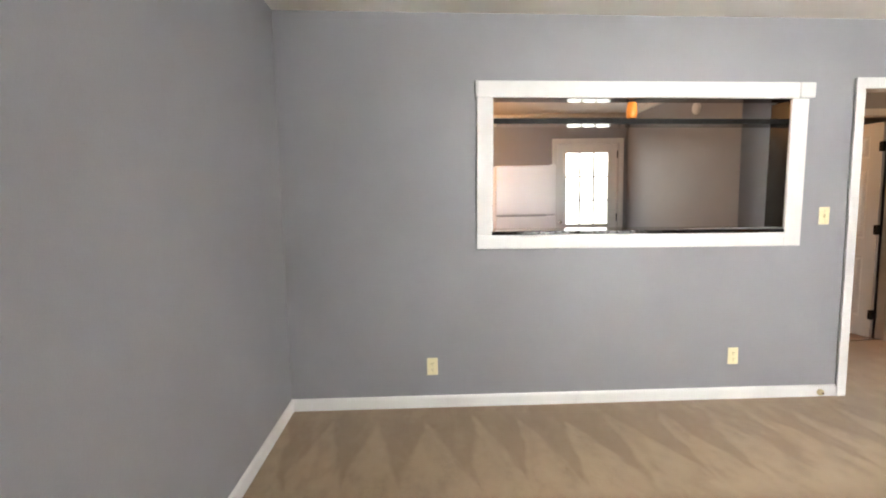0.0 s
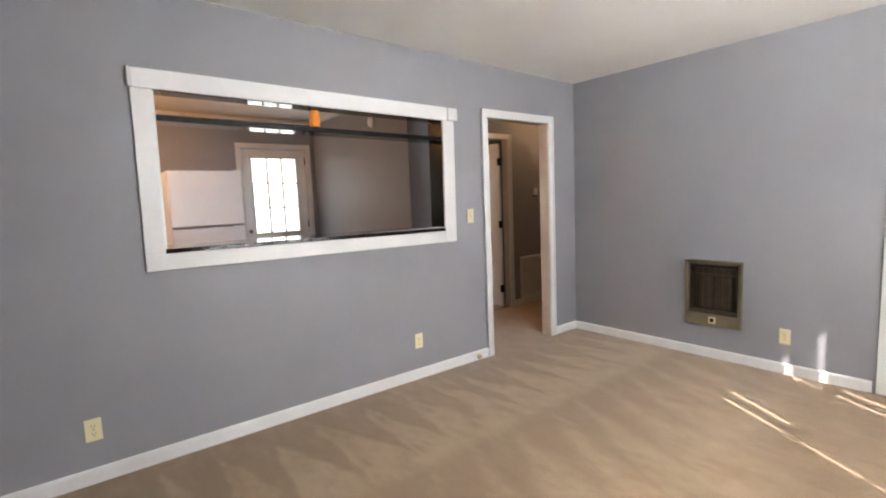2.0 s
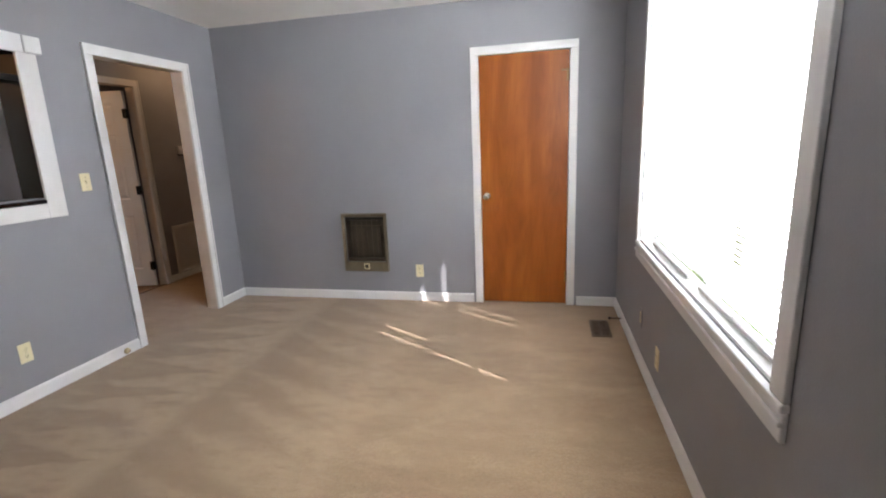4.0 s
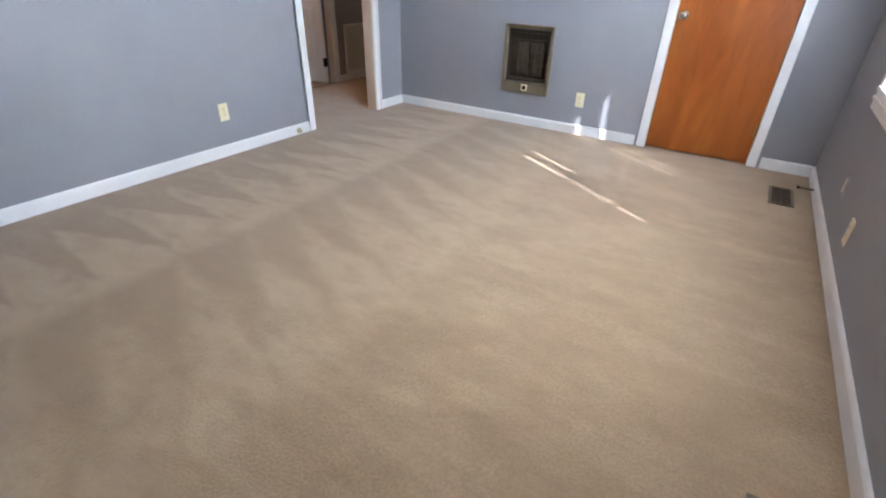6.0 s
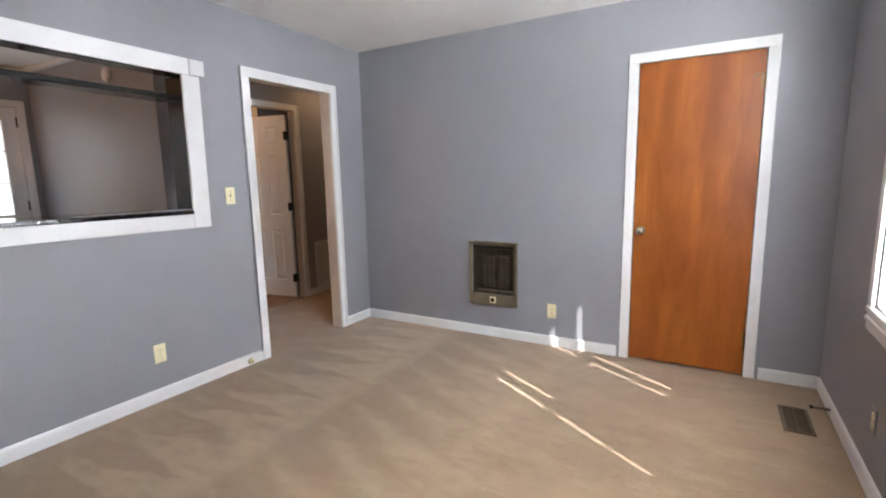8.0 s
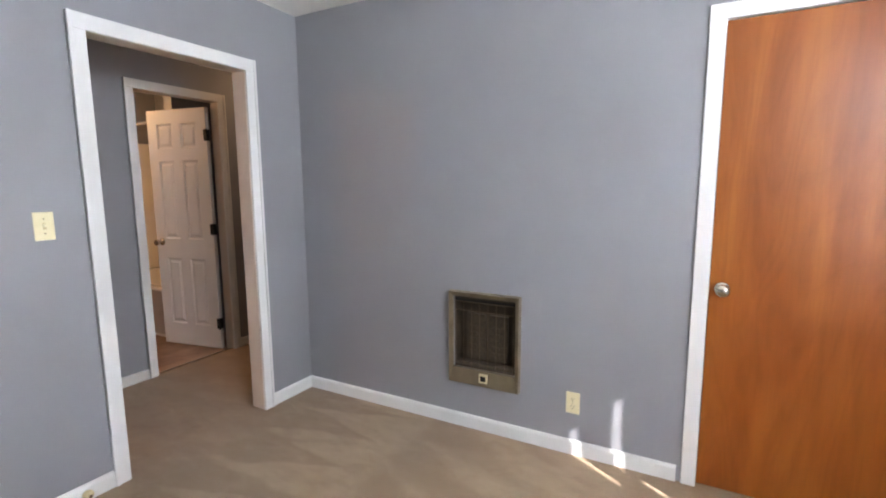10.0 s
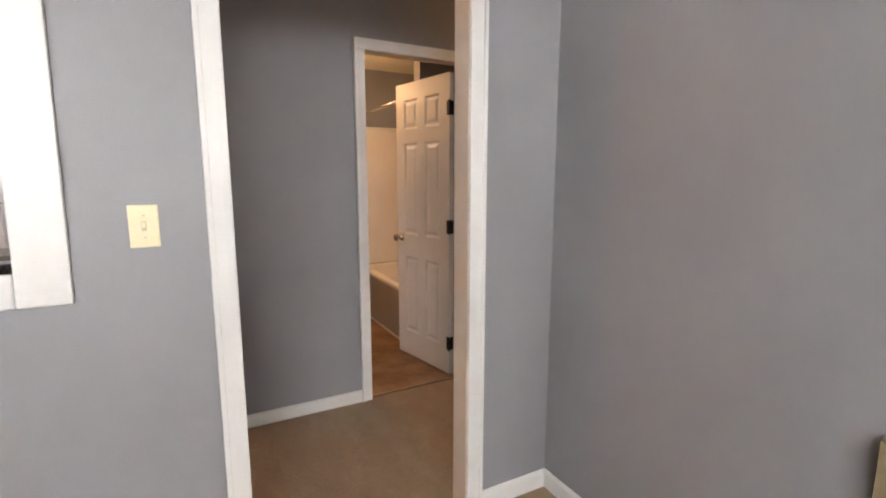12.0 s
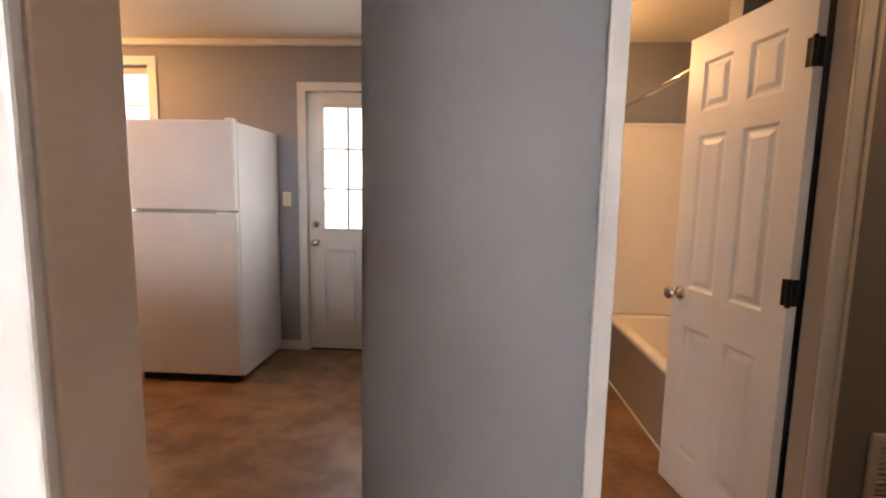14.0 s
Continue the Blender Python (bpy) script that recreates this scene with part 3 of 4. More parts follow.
# small plug in the baseboard by the doorway
jack = thing("cable_jack", "small round beige cable plug on the baseboard", "cable jack", (2.41, N - 0.013, 0.045))
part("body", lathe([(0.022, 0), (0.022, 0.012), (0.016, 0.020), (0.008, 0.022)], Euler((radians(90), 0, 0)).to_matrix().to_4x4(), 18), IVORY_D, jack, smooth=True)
part("socket", lathe([(0.007, 0.021), (0.007, 0.030), (0.003, 0.031)], Euler((radians(90), 0, 0)).to_matrix().to_4x4(), 12), NICKEL, jack, "metal screw socket")

# ---- wall heater ----
heater = thing("wall_heater", "beige and brown recessed gas wall heater with wire grille", "heater")
hy0, hy1, hz0, hz1 = 1.238, 1.662, 0.268, 0.802
f = E - 0.03


def slanted_frame():
    """Picture-frame surround, sloping back from its outer to its inner edge."""
    bm = bmesh.new()
    o = [(hy0, hz0), (hy1, hz0), (hy1, hz1), (hy0, hz1)]
    i = [(hy0 + 0.027, hz0 + 0.090), (hy1 - 0.025, hz0 + 0.090), (hy1 - 0.025, hz1 - 0.030), (hy0 + 0.027, hz1 - 0.030)]
    back = [bm.verts.new((E - 0.001, y, z)) for y, z in o]
    fr = [bm.verts.new((f, y, z)) for y, z in [(hy0 + 0.004, hz0 + 0.004), (hy1 - 0.004, hz0 + 0.004), (hy1 - 0.004, hz1 - 0.004), (hy0 + 0.004, hz1 - 0.004)]]
    inn = [bm.verts.new((f + 0.012, y, z)) for y, z in i]
    deep = [bm.verts.new((f + 0.028, y, z)) for y, z in i]
    for a, b in ((back, fr), (fr, inn), (inn, deep)):
        for k in range(4):
            bm.faces.new((a[k], a[(k + 1) % 4], b[(k + 1) % 4], b[k]))
    bmesh.ops.recalc_face_normals(bm, faces=bm.faces[:])
    return bm


part("surround", slanted_frame(), BRASS, heater, "beige enamel surround")
gy0, gy1, gz0, gz1 = hy0 + 0.027, hy1 - 0.025, hz0 + 0.090, hz1 - 0.030
deep = E + 0.078
part("back_panel", abox(deep, deep + 0.004, gy0 + 0.006, gy1 - 0.008, gz0 + 0.006, gz1 - 0.006), BROWN, heater, "dark brown inner panel")
for a, b in ((HT[0] + 0.001, HT[0] + 0.004), (HT[1] - 0.004, HT[1] - 0.001)):
    part("side_lining", abox(E - 0.001, deep, a, b, HT[2] + 0.001, HT[3] - 0.001), BROWN, heater)
for a, b in ((HT[2] + 0.001, HT[2] + 0.004), (HT[3] - 0.004, HT[3] - 0.001)):
    part("lining", abox(E - 0.001, deep, HT[0] + 0.0045, HT[1] - 0.0045, a, b), BROWN, heater)
part("top_louvre", abox(E - 0.001, E + 0.006, gy0 + 0.008, gy1 - 0.01, gz1 - 0.036, gz1 - 0.014, bevel=0.002), DARK, heater, "dark top louvre")
bm = abox(E + 0.004, E + 0.060, gy0 + 0.008, gy1 - 0.010, gz0 + 0.008, gz0 + 0.030, bevel=0.006)
part("burner_tray", bm, CLAY, heater, "brown burner tray")
for k in range(2):
    a = gy0 + 0.062 + k * 0.135
    bm = abox(E + 0.040, E + 0.058, a, a + 0.112, gz0 + 0.045, gz1 - 0.105, bevel=0.005)
    part("radiant_panel", bm, CLAY, heater, "ribbed ceramic radiant panel")
    for q in range(5):
        z = gz0 + 0.075 + q * 0.036
        for w in range(3):
            y = a + 0.018 + w * 0.029
            part("ceramic_rib", abox(E + 0.033, E + 0.041, y, y + 0.019, z, z + 0.022, bevel=0.003), CLAY, heater)
bm = bmesh.new()
for k in range(8):
    y = gy0 + 0.014 + k * (gy1 - gy0 - 0.028) / 7
    rod(bm, (E - 0.006, y, gz0 + 0.004), (E - 0.006, y, gz1 - 0.026), 0.0019, 6)
for z in (gz0 + 0.006, gz1 - 0.030, gz1 - 0.080):
    rod(bm, (E - 0.006, gy0 + 0.01, z), (E - 0.006, gy1 - 0.01, z), 0.0026, 6)
part("wire_grille", bm, WIRE, heater, "thin wire grille")
cy, cz = 1.445, hz0 + 0.050
part("control_window", abox(f - 0.001, f + 0.012, cy - 0.026, cy + 0.026, cz - 0.026, cz + 0.026, bevel=0.003), IVORY, heater, "pale square control surround")
part("control_knob", abox(f - 0.003, f + 0.002, cy - 0.016, cy + 0.016, cz - 0.016, cz + 0.016, bevel=0.003), DARK, heater, "dark control hole")


# ---- floor vents and door stop ----
def floor_vent(x, y):
    th = thing("floor_vent", "brown metal floor register set in the carpet", "vent", (x, y, 0.0015 + 0.0105 * (E - x)), group="floor vents")
    a, b = 0.155, 0.068
    bm = bmesh.new()
    box(bm, -a, a, -b, -b + 0.017, 0, 0.006, bevel=0.002)
    box(bm, -a, a, b - 0.017, b, 0, 0.006, bevel=0.002)
    box(bm, -a, -a + 0.02, -b + 0.0172, b - 0.0172, 0, 0.006, bevel=0.002)
    box(bm, a - 0.02, a, -b + 0.0172, b - 0.0172, 0, 0.006, bevel=0.002)
    part("frame", bm, VENTM, th)
    part("well", abox(-a + 0.015, a - 0.015, -b + 0.012, b - 0.012, -0.0005, 0.0008), DARK, th, "dark opening")
    for k in range(14):
        x = -a + 0.03 + k * (2 * a - 0.06) / 13
        bm = abox(x - 0.004, x + 0.004, -b + 0.0172, b - 0.0172, 0.001, 0.0045)
        part("slat", bm, VENTM, th)
    part("slat", abox(-a + 0.02, a - 0.02, -0.003, 0.003, 0.0012, 0.005), VENTM, th)
    return th


floor_vent(3.275, -0.54)
floor_vent(0.77, -0.54)
stop = thing("door_stop", "short dark spring door stop on the baseboard", "door stop", (3.40, S + 0.013, 0.045))
bm = rod(bmesh.new(), (0, 0, 0), (0, 0.075, 0), 0.005, 10)
for k in range(12):
    bmesh.ops.create_cone(bm, cap_ends=True, segments=12, radius1=0.0075, radius2=0.0075, depth=0.003, matrix=Matrix.Translation((0, 0.004 + 0.006 * k, 0)) @ Euler((radians(90), 0, 0)).to_matrix().to_4x4())
part("spring", bm, VENTM, stop)
part("tip", rod(bmesh.new(), (0, 0.075, 0), (0, 0.09, 0), 0.009, 12), BLACK, stop, "black rubber tip")

# ---- living room window ----
win = tagged(new("window_1"), "white double window with half-closed blinds", "window", kind="structure")
x0, x1, z0, z1 = WIN
board("side_casing", win, x0 - 0.075, x0, S, S + 0.018, z0, z1, bevel=0.005)
board("side_casing", win, x1, x1 + 0.05, S, S + 0.018, z0, z1, bevel=0.005)
board("head_casing", win, x0 - 0.075, x1 + 0.05, S, S + 0.018, z1, z1 + 0.075, bevel=0.005)
board("window_sill", win, x0 - 0.075, x1 + 0.05, S - 0.002, S + 0.023, z0 - 0.025, z0 - 0.001, bevel=0.006)
board("apron", win, x0 - 0.075, x1 + 0.05, S, S + 0.016, z0 - 0.105, z0 - 0.026, bevel=0.005)
board("apron_bead", win, x0 - 0.075, x1 + 0.05, S, S + 0.024, z0 - 0.062, z0 - 0.045, bevel=0.004)
for a, b in ((x0 - 0.001, x0 + 0.012), (x1 - 0.012, x1 + 0.001)):
    board("reveal", win, a, b, S - T, S - 0.002, z0, z1, bevel=0.002)
board("reveal", win, x0 + 0.0125, x1 - 0.0125, S - T, S - 0.002, z1 - 0.012, z1 + 0.001, bevel=0.002)
board("reveal", win, x0 + 0.0125, x1 - 0.0125, S - T, S - 0.003, z0, z0 + 0.012, bevel=0.002)
ml, mr = 1.865, 1.915
board("mullion", win, ml, mr, S - 0.15, S - 0.075, z0 + 0.0125, z1 - 0.0125, bevel=0.004)
for a, b in ((x0 + 0.013, ml - 0.001), (mr + 0.001, x1 - 0.013)):
    for lo, hi, yy in ((z0 + 0.013, 1.47, S - 0.105), (1.44, z1 - 0.013, S - 0.127)):
        k = 0.0 if lo < 1 else 0.014
        fr = bmesh.new()
        box(fr, a, a + 0.018, yy - 0.02, yy, lo, hi)
        box(fr, b - 0.018, b, yy - 0.02, yy, lo, hi)
        box(fr, a + 0.0181, b - 0.0181, yy - 0.02, yy, lo, lo + (0.13 if lo < 1 else 0.035))
        box(fr, a + 0.0181, b - 0.0181, yy - 0.02, yy, hi - (0.075 if lo < 1 else 0.035), hi)
        if lo < 1:
            box(fr, a + 0.0181, b - 0.0181, yy - 0.019, yy - 0.001, 1.083, 1.109)
        # added strips, not real sash bars: they block sun and split its streaks
        if a > ml and lo < 1:
            box(fr, a + 0.0181, a + 0.085, yy - 0.0195, yy - 0.0005, lo + 0.131, hi - 0.0751)
        if a > ml:
            box(fr, 2.696 - k, 2.795 - k, yy - 0.0195, yy - 0.0005, lo + 0.0352, hi - 0.0352)
        sash = part("sash", fr, TRIM, win)
        pane = part("pane", abox(a + 0.018, b - 0.018, yy - 0.012, yy - 0.009, lo + 0.035, hi - 0.035), GLASS, sash, "clear glass pane")
        pane.visible_shadow = False


def blind(a, b):
    """Horizontal blind across a..b with tilted slats, on the room side of the sashes."""
    th = thing("window_blind", "white horizontal blind with tilted thin slats", "blind", group="window blinds")
    y = S - 0.045
    part("headrail", abox(a, b, y - 0.018, y + 0.018, z1 - 0.055, z1 - 0.014, bevel=0.003), TRIM, th)
    part("bottom_rail", abox(a, b, y - 0.013, y + 0.013, z0 + 0.020, z0 + 0.034, bevel=0.003), TRIM, th)
    n = 62
    me = None
    for k in range(n):
        z = z0 + 0.045 + k * (z1 - 0.065 - z0 - 0.045) / (n - 1)
        if me is None:
            bm = bmesh.new()
            rows = []
            for i in range(5):
                u = (i / 4 - 0.5) * 0.026
                h = 0.0022 * (1 - (2 * i / 4 - 1) ** 2)
                rows.append([bm.verts.new((xx, u, h)) for xx in (a + 0.002, b - 0.002)])
            for p, q in zip(rows, rows[1:]):
                bm.faces.new((p[0], p[1], q[1], q[0]))
            bmesh.ops.rotate(bm, verts=bm.verts[:], matrix=Euler((radians(58), 0, 0)).to_matrix())
            me = mesh_of(bm, "slat", SLAT, True)
        s = new("slat", me)
        s.parent = th
        s.location = (0, y, z)
    for xx in (a + 0.14, (a + b) / 2, b - 0.14):
        part("ladder_cord", rod(bmesh.new(), (xx, y + 0.014, z0 + 0.03), (xx, y + 0.014, z1 - 0.05), 0.0012, 6), TRIM, th)
    part("tilt_wand", rod(bmesh.new(), (b - 0.07, y + 0.022, 1.35), (b - 0.07, y + 0.022, z1 - 0.05), 0.004, 6), TRIM, th)


blind(x0 + 0.022, 1.866)
blind(2.018, 2.714)
# eave out of view, added to keep sun off the top of the window
structure("eave", abox(W - 0.5, E + 0.5, -1.34, S - T, 2.35, 2.47), TRIM, "white boxed eave over the window, unseen, added to cut off high sun", "eave")

# ---- hall ----
stat = thing("thermostat", "small white thermostat on the hall wall", "thermostat", (4.54, HN, 1.43))
part("body", abox(-0.035, 0.035, -0.022, 0, -0.045, 0.045, bevel=0.006), TRIM, stat)
part("dial", lathe([(0.02, 0), (0.02, 0.006), (0.016, 0.009)], Matrix.Translation((0, -0.022, 0.0)) @ Euler((radians(90), 0, 0)).to_matrix().to_4x4(), 20), FRIDGE, stat, smooth=True)
part("lower_edge", abox(-0.030, 0.030, -0.02, -0.002, -0.062, -0.046, bevel=0.003), BLACK, stat, "dark lower edge")
grille = thing("return_air_grille", "white metal return-air grille low on the hall wall", "vent", (4.505, HN, 0.345))
bm = bmesh.new()
a, b = 0.27, 0.265
box(bm, -a, a, -0.014, 0, b - 0.03, b, bevel=0.004)
box(bm, -a, a, -0.014, 0, -b, -b + 0.03, bevel=0.004)
box(bm, -a, -a + 0.03, -0.014, 0, -b + 0.0301, b - 0.0301, bevel=0.004)
box(bm, a - 0.03, a, -0.014, 0, -b + 0.0301, b - 0.0301, bevel=0.004)
part("frame", bm, TRIM, grille)
part("backing", abox(-a + 0.03, a - 0.03, -0.002, -0.0005, -b + 0.03, b - 0.03), SEAL, grille, "grey backing")
for k in range(26):
    z = -b + 0.038 + k * (2 * b - 0.076) / 25
    bm = abox(-a + 0.03, a - 0.03, -0.012, -0.003, z - 0.0055, z + 0.0055)
    bmesh.ops.rotate(bm, verts=bm.verts[:], cent=(0, -0.0075, z), matrix=Euler((radians(35), 0, 0)).to_matrix())
    part("slat", bm, TRIM, grille)


def panel_face(bm, x0, x1, z0, z1, y, s):
    """A raised panel moulded in a door's face at y; s is the side the face looks to."""
    def ring(d, dy):
        return [bm.verts.new((x, y + s * dy, z)) for x, z in ((x0 + d, z0 + d), (x1 - d, z0 + d), (x1 - d, z1 - d), (x0 + d, z1 - d))]
    rs = [ring(0, 0.0), ring(0.012, -0.008), ring(0.022, -0.008), ring(0.042, -0.001)]
    for p, q in zip(rs, rs[1:]):
        for k in range(4):
            bm.faces.new((p[k], p[(k + 1) % 4], q[(k + 1) % 4], q[k]))
    bm.faces.new(rs[-1])


def panel_slab(w, h, t, panels):
    """Door leaf from x 0..w, y 0..t, with moulded panels on both faces."""
    bm = bmesh.new()
    xs = sorted({0, w, *[v for p in panels for v in p[:2]]})
    zs = sorted({0, h, *[v for p in panels for v in p[2:]]})
    for y, s in ((0, -1), (t, 1)):
        for xa, xb in zip(xs, xs[1:]):
            for za, zb in zip(zs, zs[1:]):
                if any(p[0] <= xa and p[1] >= xb and p[2] <= za and p[3] >= zb for p in panels):
                    continue
                bm.faces.new([bm.verts.new((x, y, z)) for x, z in ((xa, za), (xb, za), (xb, zb), (xa, zb))])
        for p in panels:
            panel_face(bm, *p, y, s)
    for q in (((0, 0, 0), (w, 0, 0), (w, t, 0), (0, t, 0)), ((0, 0, h), (w, 0, h), (w, t, h), (0, t, h)), ((0, 0, 0), (0, t, 0), (0, t, h), (0, 0, h)), ((w, 0, 0), (w, t, 0), (w, t, h), (w, 0, h))):
        bm.faces.new([bm.verts.new(v) for v in q])
    bmesh.ops.remove_doubles(bm, verts=bm.verts[:], dist=0.0004)
    bmesh.ops.recalc_face_normals(bm, faces=bm.faces[:])
    return bm


# bathroom door, hinged on its right jamb and swung into the bathroom
DWID, DH = 0.625, 2.02
bdoor = tagged(new("door_2"), "open white six-panel interior door", "door", kind="structure")
bdoor.matrix_world = pose(4.033, HN + T + 0.006, 0.006, 0, 0, 100)
cols = ((0.105, 0.270), (0.360, 0.525))
rowsz = ((0.19, 0.77), (0.94, 1.60), (1.70, 1.905))
leaf = part("leaf", panel_slab(DWID, DH, 0.035, [(a, b, c, d) for a, b in cols for c, d in rowsz]), DOORW, bdoor)
knob(bdoor, Matrix.Translation((DWID - 0.06, 0.035, 0.91)) @ Euler((radians(-90), 0, 0)).to_matrix().to_4x4())
for z in (0.22, 1.03, 1.80):
    bm = bmesh.new()
    box(bm, -0.004, 0.0, 0.003, 0.032, z - 0.045, z + 0.045)
    rod(bm, (-0.008, 0.042, z - 0.048), (-0.008, 0.042, z + 0.048), 0.008, 10)
    box(bm, -0.010, 0.026, 0.0355, 0.038, z - 0.045, z + 0.045)
    part("hinge", bm, BLACK, bdoor, "black butt hinge")

# ---- bathroom ----
tub = thing("bathtub", "white acrylic alcove bathtub with a plain apron", "bathtub")
tx0, tx1, ty0, ty1, th_ = 3.968, BE - 0.02, 4.50, BN - 0.012, 0.465


def tub_mesh():
    bm = bmesh.new()

    def ring(d, z, r):
        pts = []
        for cx, cy, a0 in ((tx1 - d - r, ty1 - d - r, 0), (tx0 + d + r, ty1 - d - r, 90), (tx0 + d + r, ty0 + d + r, 180), (tx1 - d - r, ty0 + d + r, 270)):
            for k in range(6):
                a = radians(a0 + 18 * k)
                pts.append(bm.verts.new((cx + r * math.cos(a), cy + r * math.sin(a), z)))
        return pts
    rs = [ring(0.02, 0.0, 0.01), ring(0.02, th_ - 0.05, 0.01), ring(0.0, th_ - 0.035, 0.012), ring(0.0, th_ - 0.008, 0.015), ring(0.008, th_, 0.015), ring(0.075, th_, 0.09), ring(0.088, th_ - 0.012, 0.10), ring(0.13, 0.14, 0.12), ring(0.17, 0.09, 0.11)]
    for p, q in zip(rs, rs[1:]):
        for k in range(24):
            bm.faces.new((p[k], p[(k + 1) % 24], q[(k + 1) % 24], q[k]))
    bm.faces.new(rs[-1])
    bm.faces.new(rs[0])
    bmesh.ops.recalc_face_normals(bm, faces=bm.faces[:])
    return bm


part("shell", tub_mesh(), TUB, tub, smooth=True)
part("base_caulk", abox(tx0 + 0.008, tx0 + 0.0195, ty0, ty1, -0.002, 0.012, bevel=0.004), TRIM, tub, "white caulk line")
sur = thing("tub_surround", "white plastic tub surround panels on the walls", "tub surround")
part("back_panel", abox(tx0 - 0.05, tx1, BN - 0.011, BN, th_, 1.87, bevel=0.003), TUB, sur)
part("long_panel", abox(BE - 0.011, BE, ty0, BN - 0.0115, th_, 1.87, bevel=0.003), TUB, sur)
part("top_bead", abox(tx0 - 0.05, tx1 - 0.01, BN - 0.018, BN - 0.0112, 1.845, 1.868, bevel=0.003), TUB, sur)
rail = thing("shower_rod", "straight chrome shower curtain rod", "shower rod")
part("tube", rod(bmesh.new(), (3.98, ty0 - 0.02, 1.95), (3.98, BN - 0.006, 1.95), 0.0125, 16), CHROME, rail, smooth=True)
part("flange", rod(bmesh.new(), (3.98, BN - 0.012, 1.95), (3.98, BN, 1.95), 0.028, 20), CHROME, rail)
structure("wall_tub_end", abox(3.975, BE, ty0 - 0.12, ty0 - 0.021, 0, CH - 0.02), GREY, "short grey wall at the end of the tub", "wall")

# ---- kitchen ----
fridge = thing("refrigerator", "white top-freezer refrigerator against the kitchen wall", "refrigerator", (0.645, 5.44, 0))
fw, fd, fh = 0.74, 0.72, 1.785
part("cabinet", abox(0.004, fw - 0.004, 0.062, fd, 0.03, fh, bevel=0.006), FRIDGE, fridge)
part("freezer_door", abox(0, fw, 0, 0.055, 1.197, fh + 0.004, bevel=0.014, seg=3), FRIDGE, fridge)
part("fresh_food_door", abox(0, fw, 0, 0.055, 0.055, 1.185, bevel=0.014, seg=3), FRIDGE, fridge)
part("gasket", abox(0.012, fw - 0.012, 0.055, 0.062, 0.06, fh - 0.008), SEAL, fridge, "grey door gasket")
part("kick_plate", abox(0.02, fw - 0.02, 0.03, 0.06, 0.0, 0.052, bevel=0.003), DARK, fridge, "dark kick plate")
part("hinge_cap", abox(fw - 0.06, fw - 0.008, 0.01, 0.075, fh + 0.0045, fh + 0.018, bevel=0.005), FRIDGE, fridge)
for z in (1.20, 1.182):
    part("handle", abox(0.02, fw - 0.13, -0.006, 0.004, z - 0.004, z + 0.004, bevel=0.002), SEAL, fridge, "recessed grip line")

kdoor = tagged(new("door_3"), "closed white exterior door with nine-pane window", "door", kind="structure")
dx0, dx1, dy = 1.613, 2.459, KN + 0.03
gx0, gx1, gz0, gz1 = 1.745, 2.330, 1.035, 2.005
bm = bmesh.new()
box(bm, dx0, gx0, dy, dy + 0.044, 0.01, 2.125)
box(bm, gx1, dx1, dy, dy + 0.044, 0.01, 2.125)
box(bm, gx0, gx1, dy, dy + 0.044, 0.01, gz0)
box(bm, gx0, gx1, dy, dy + 0.044, gz1, 2.125)
part("leaf", bm, DOORW, kdoor)
for a, b in ((dx0 + 0.13, 2.0), (2.08, dx1 - 0.13)):
    bm = bmesh.new()
    panel_face(bm, a, b, 0.22, 0.86, dy - 0.0095, -1)
    box(bm, a, b, dy - 0.0012, dy - 0.0002, 0.22, 0.86)
    bmesh.ops.translate(bm, verts=bm.verts[:], vec=(0, 0.002, 0))
    part("panel", bm, DOORW, kdoor)
bm = bmesh.new()
box(bm, gx0 - 0.028, gx0, dy - 0.012, dy - 0.0002, gz0 - 0.028, gz1 + 0.028, bevel=0.003)
box(bm, gx1, gx1 + 0.028, dy - 0.012, dy - 0.0002, gz0 - 0.028, gz1 + 0.028, bevel=0.003)
box(bm, gx0, gx1, dy - 0.012, dy - 0.0002, gz0 - 0.028, gz0, bevel=0.003)
box(bm, gx0, gx1, dy - 0.012, dy - 0.0002, gz1, gz1 + 0.028, bevel=0.003)
part("lite_frame", bm, TRIM, kdoor)
for k in (1, 2):
    x = gx0 + k * (gx1 - gx0) / 3
    part("muntin", abox(x - 0.011, x + 0.011, dy + 0.002, dy + 0.018, gz0, gz1), TRIM, kdoor)
    z = gz0 + k * (gz1 - gz0) / 3
    part("muntin", abox(gx0, gx1, dy + 0.003, dy + 0.017, z - 0.009, z + 0.009), TRIM, kdoor)
pane = part("pane", abox(gx0, gx1, dy + 0.020, dy + 0.024, gz0, gz1), GLASS, kdoor, "glass pane")
pane.visible_shadow = False
RX = Euler((radians(90), 0, 0)).to_matrix().to_4x4()
knob(kdoor, Matrix.Translation((1.670, dy, 0.915)) @ RX)
part("deadbolt", lathe([(0.028, 0), (0.028, 0.01), (0.02, 0.018), (0.008, 0.03)], Matrix.Translation((1.670, dy, 1.065)) @ RX, 20), NICKEL, kdoor, "satin nickel deadbolt", smooth=True)
for z in (0.25, 1.12, 1.98):
    part("hinge", rod(bmesh.new(), (dx1 + 0.001, dy - 0.006, z - 0.05), (dx1 + 0.001, dy - 0.006, z + 0.05), 0.009, 10), BLACK, kdoor, "black hinge")
part("sweep", abox(dx0, dx1, dy - 0.004, dy + 0.044, -0.002, 0.0095), DARK, kdoor, "dark door sweep")

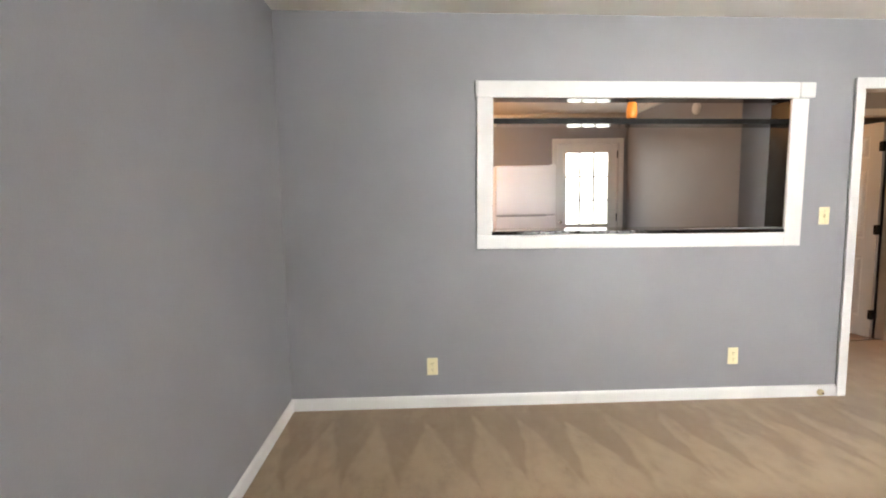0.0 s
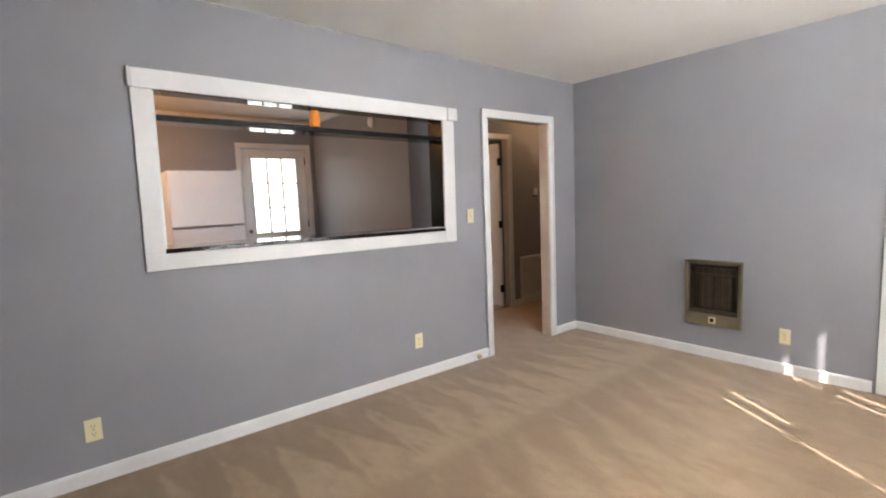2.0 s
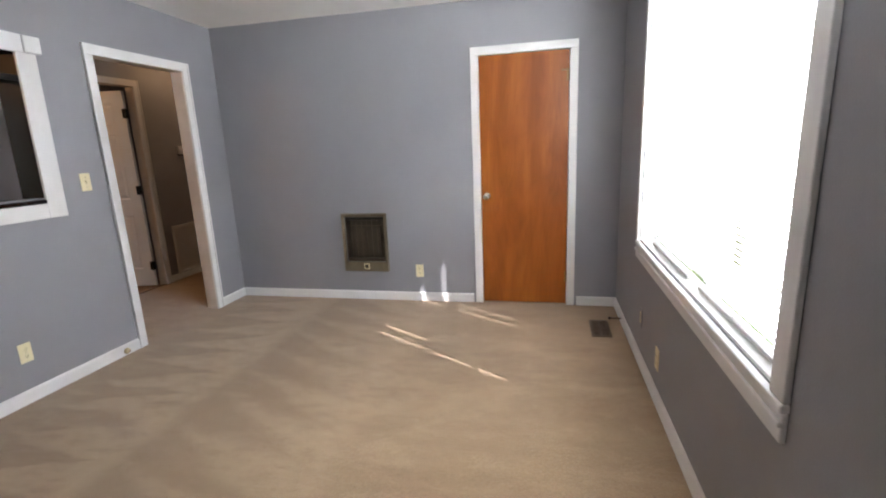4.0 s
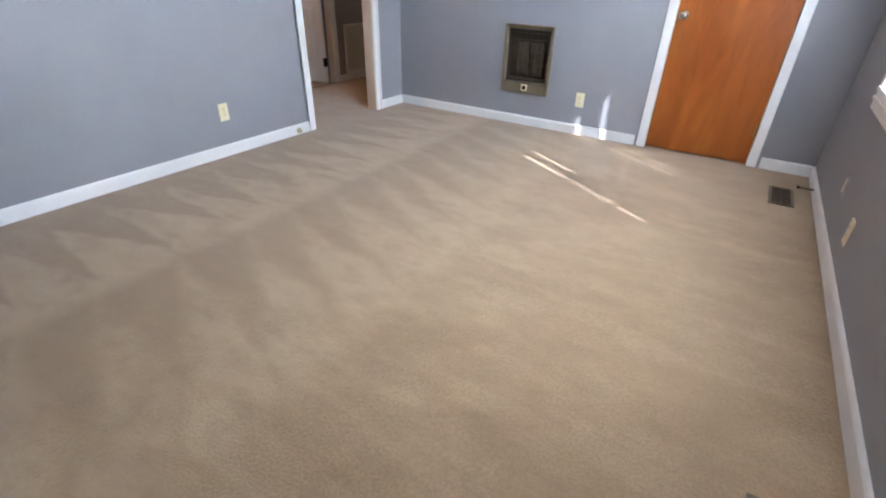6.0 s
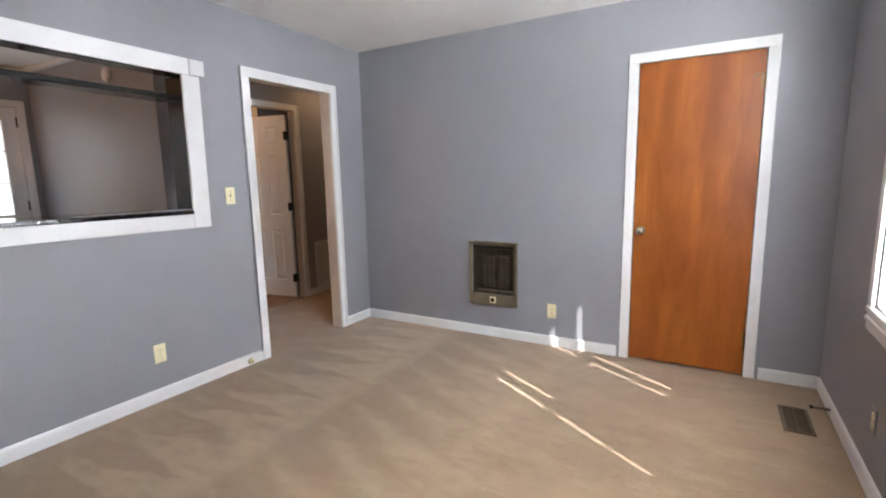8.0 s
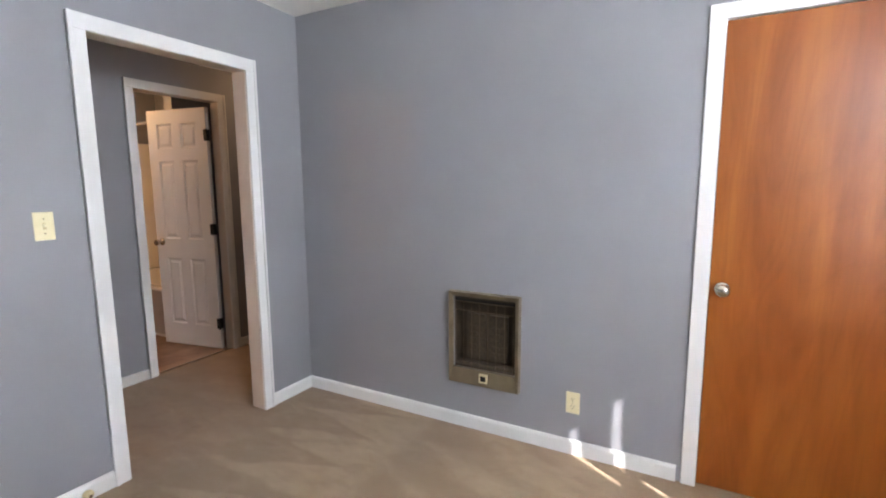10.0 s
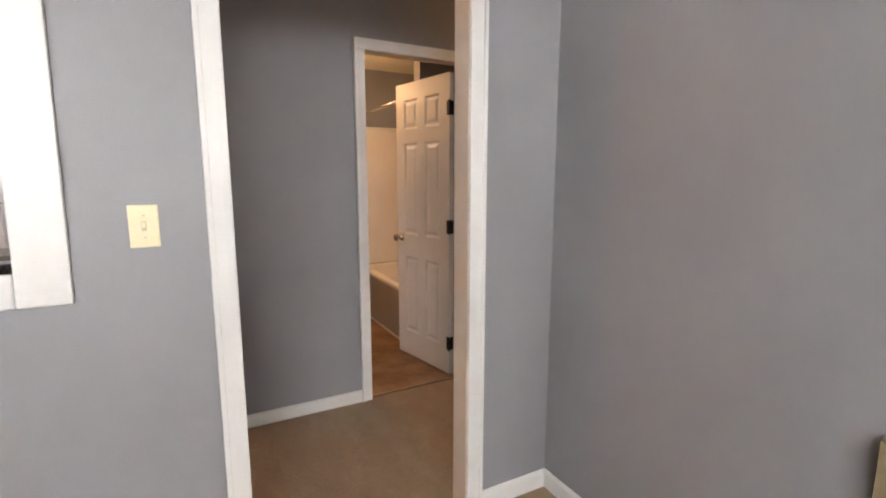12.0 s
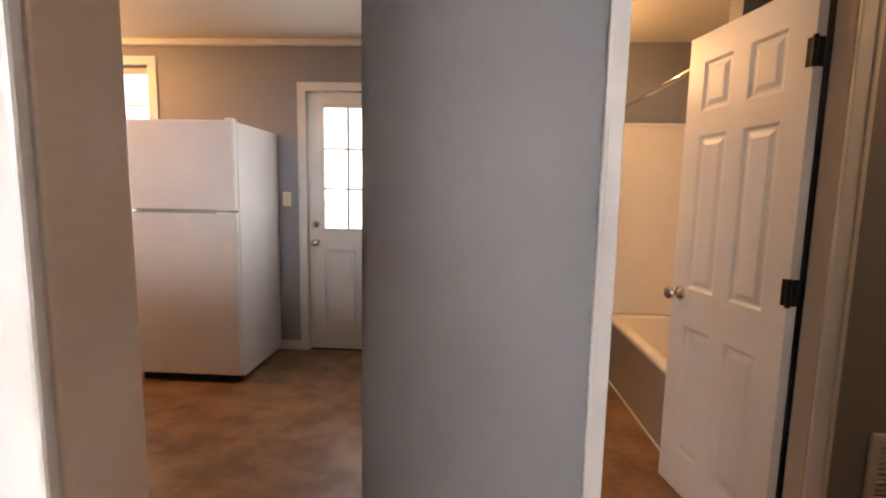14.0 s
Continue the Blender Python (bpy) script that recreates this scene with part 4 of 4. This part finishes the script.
kwin = tagged(new("window_2"), "white framed kitchen window above the refrigerator", "window", kind="structure")
x0, x1, z0, z1 = KW
for a, b in ((x0 - 0.075, x0), (x1, x1 + 0.075)):
    board("side_casing", kwin, a, b, KN - 0.018, KN, z0, z1)
board("head_casing", kwin, x0 - 0.075, x1 + 0.075, KN - 0.018, KN, z1, z1 + 0.07)
board("window_sill", kwin, x0 - 0.085, x1 + 0.085, KN - 0.04, KN, z0 - 0.025, z0 - 0.001)
for lo, hi, yy in ((z0, 1.74, KN + 0.05), (1.71, z1, KN + 0.075)):
    fr = bmesh.new()
    box(fr, x0, x0 + 0.035, yy, yy + 0.02, lo, hi)
    box(fr, x1 - 0.035, x1, yy, yy + 0.02, lo, hi)
    box(fr, x0 + 0.0351, x1 - 0.0351, yy, yy + 0.02, lo, lo + 0.035)
    box(fr, x0 + 0.0351, x1 - 0.0351, yy, yy + 0.02, hi - 0.05, hi)
    sash = part("sash", fr, TRIM, kwin)
    part("muntin", abox(x0 + 0.035, x1 - 0.035, yy + 0.003, yy + 0.015, (lo + hi) / 2 - 0.008, (lo + hi) / 2 + 0.008), TRIM, sash)
    pane = part("pane", abox(x0 + 0.035, x1 - 0.035, yy + 0.016, yy + 0.019, lo + 0.035, hi - 0.05), GLASS, sash)
    pane.visible_shadow = False

amber = thing("amber_lamp", "small amber glass lamp glowing on the black shelf", "lamp", (1.105, N + 0.055, 1.868))
part("shade", lathe([(0.026, 0.012), (0.031, 0.02), (0.034, 0.05), (0.031, 0.085), (0.026, 0.112), (0.020, 0.113)], Matrix.Identity(4), 20), AMBER, amber, "glowing amber glass shade", smooth=True)
part("base", lathe([(0.030, 0.0), (0.030, 0.008), (0.024, 0.0125)], Matrix.Identity(4), 20), BLACK, amber, "dark metal base")
chime = thing("smoke_detector", "round pale detector on the kitchen wall", "smoke detector", (KE, 4.58, 2.275))
part("body", lathe([(0.062, 0), (0.062, 0.016), (0.055, 0.028), (0.03, 0.033)], Euler((0, radians(-90), 0)).to_matrix().to_4x4(), 24), TRIM, chime, smooth=True)
klight = thing("ceiling_light", "frosted round kitchen ceiling light, switched on", "lamp", (-0.2, 5.2, 0))
part("base", lathe([(0.15, KC - 0.02), (0.15, KC)], Matrix.Identity(4), 28), NICKEL, klight)
part("bowl", lathe([(0.02, KC - 0.11), (0.08, KC - 0.10), (0.12, KC - 0.07), (0.14, KC - 0.021)], Matrix.Identity(4), 28), TRIM, klight, smooth=True)

hlight = thing("ceiling_light", "small round hall ceiling light, switched on", "lamp", (4.75, 3.40, 0))
part("base", lathe([(0.11, CH - 0.018), (0.11, CH)], Matrix.Identity(4), 24), NICKEL, hlight)
part("bowl", lathe([(0.02, CH - 0.085), (0.06, CH - 0.078), (0.09, CH - 0.05), (0.10, CH - 0.019)], Matrix.Identity(4), 24), TRIM, hlight, smooth=True)

# lamps of the kitchen, hall and bathroom
lamp("hall_lamp", "POINT", pose(4.75, 3.40, CH - 0.16), 2.0, (1.0, 0.62, 0.34), radius=0.06)
lamp("kitchen_lamp", "POINT", pose(-0.2, 5.2, KC - 0.2), 11, (1.0, 0.50, 0.19), radius=0.1)
lamp("bath_lamp", "POINT", pose(3.3, 5.3, 2.15), 6.5, (1.0, 0.56, 0.25), radius=0.08)
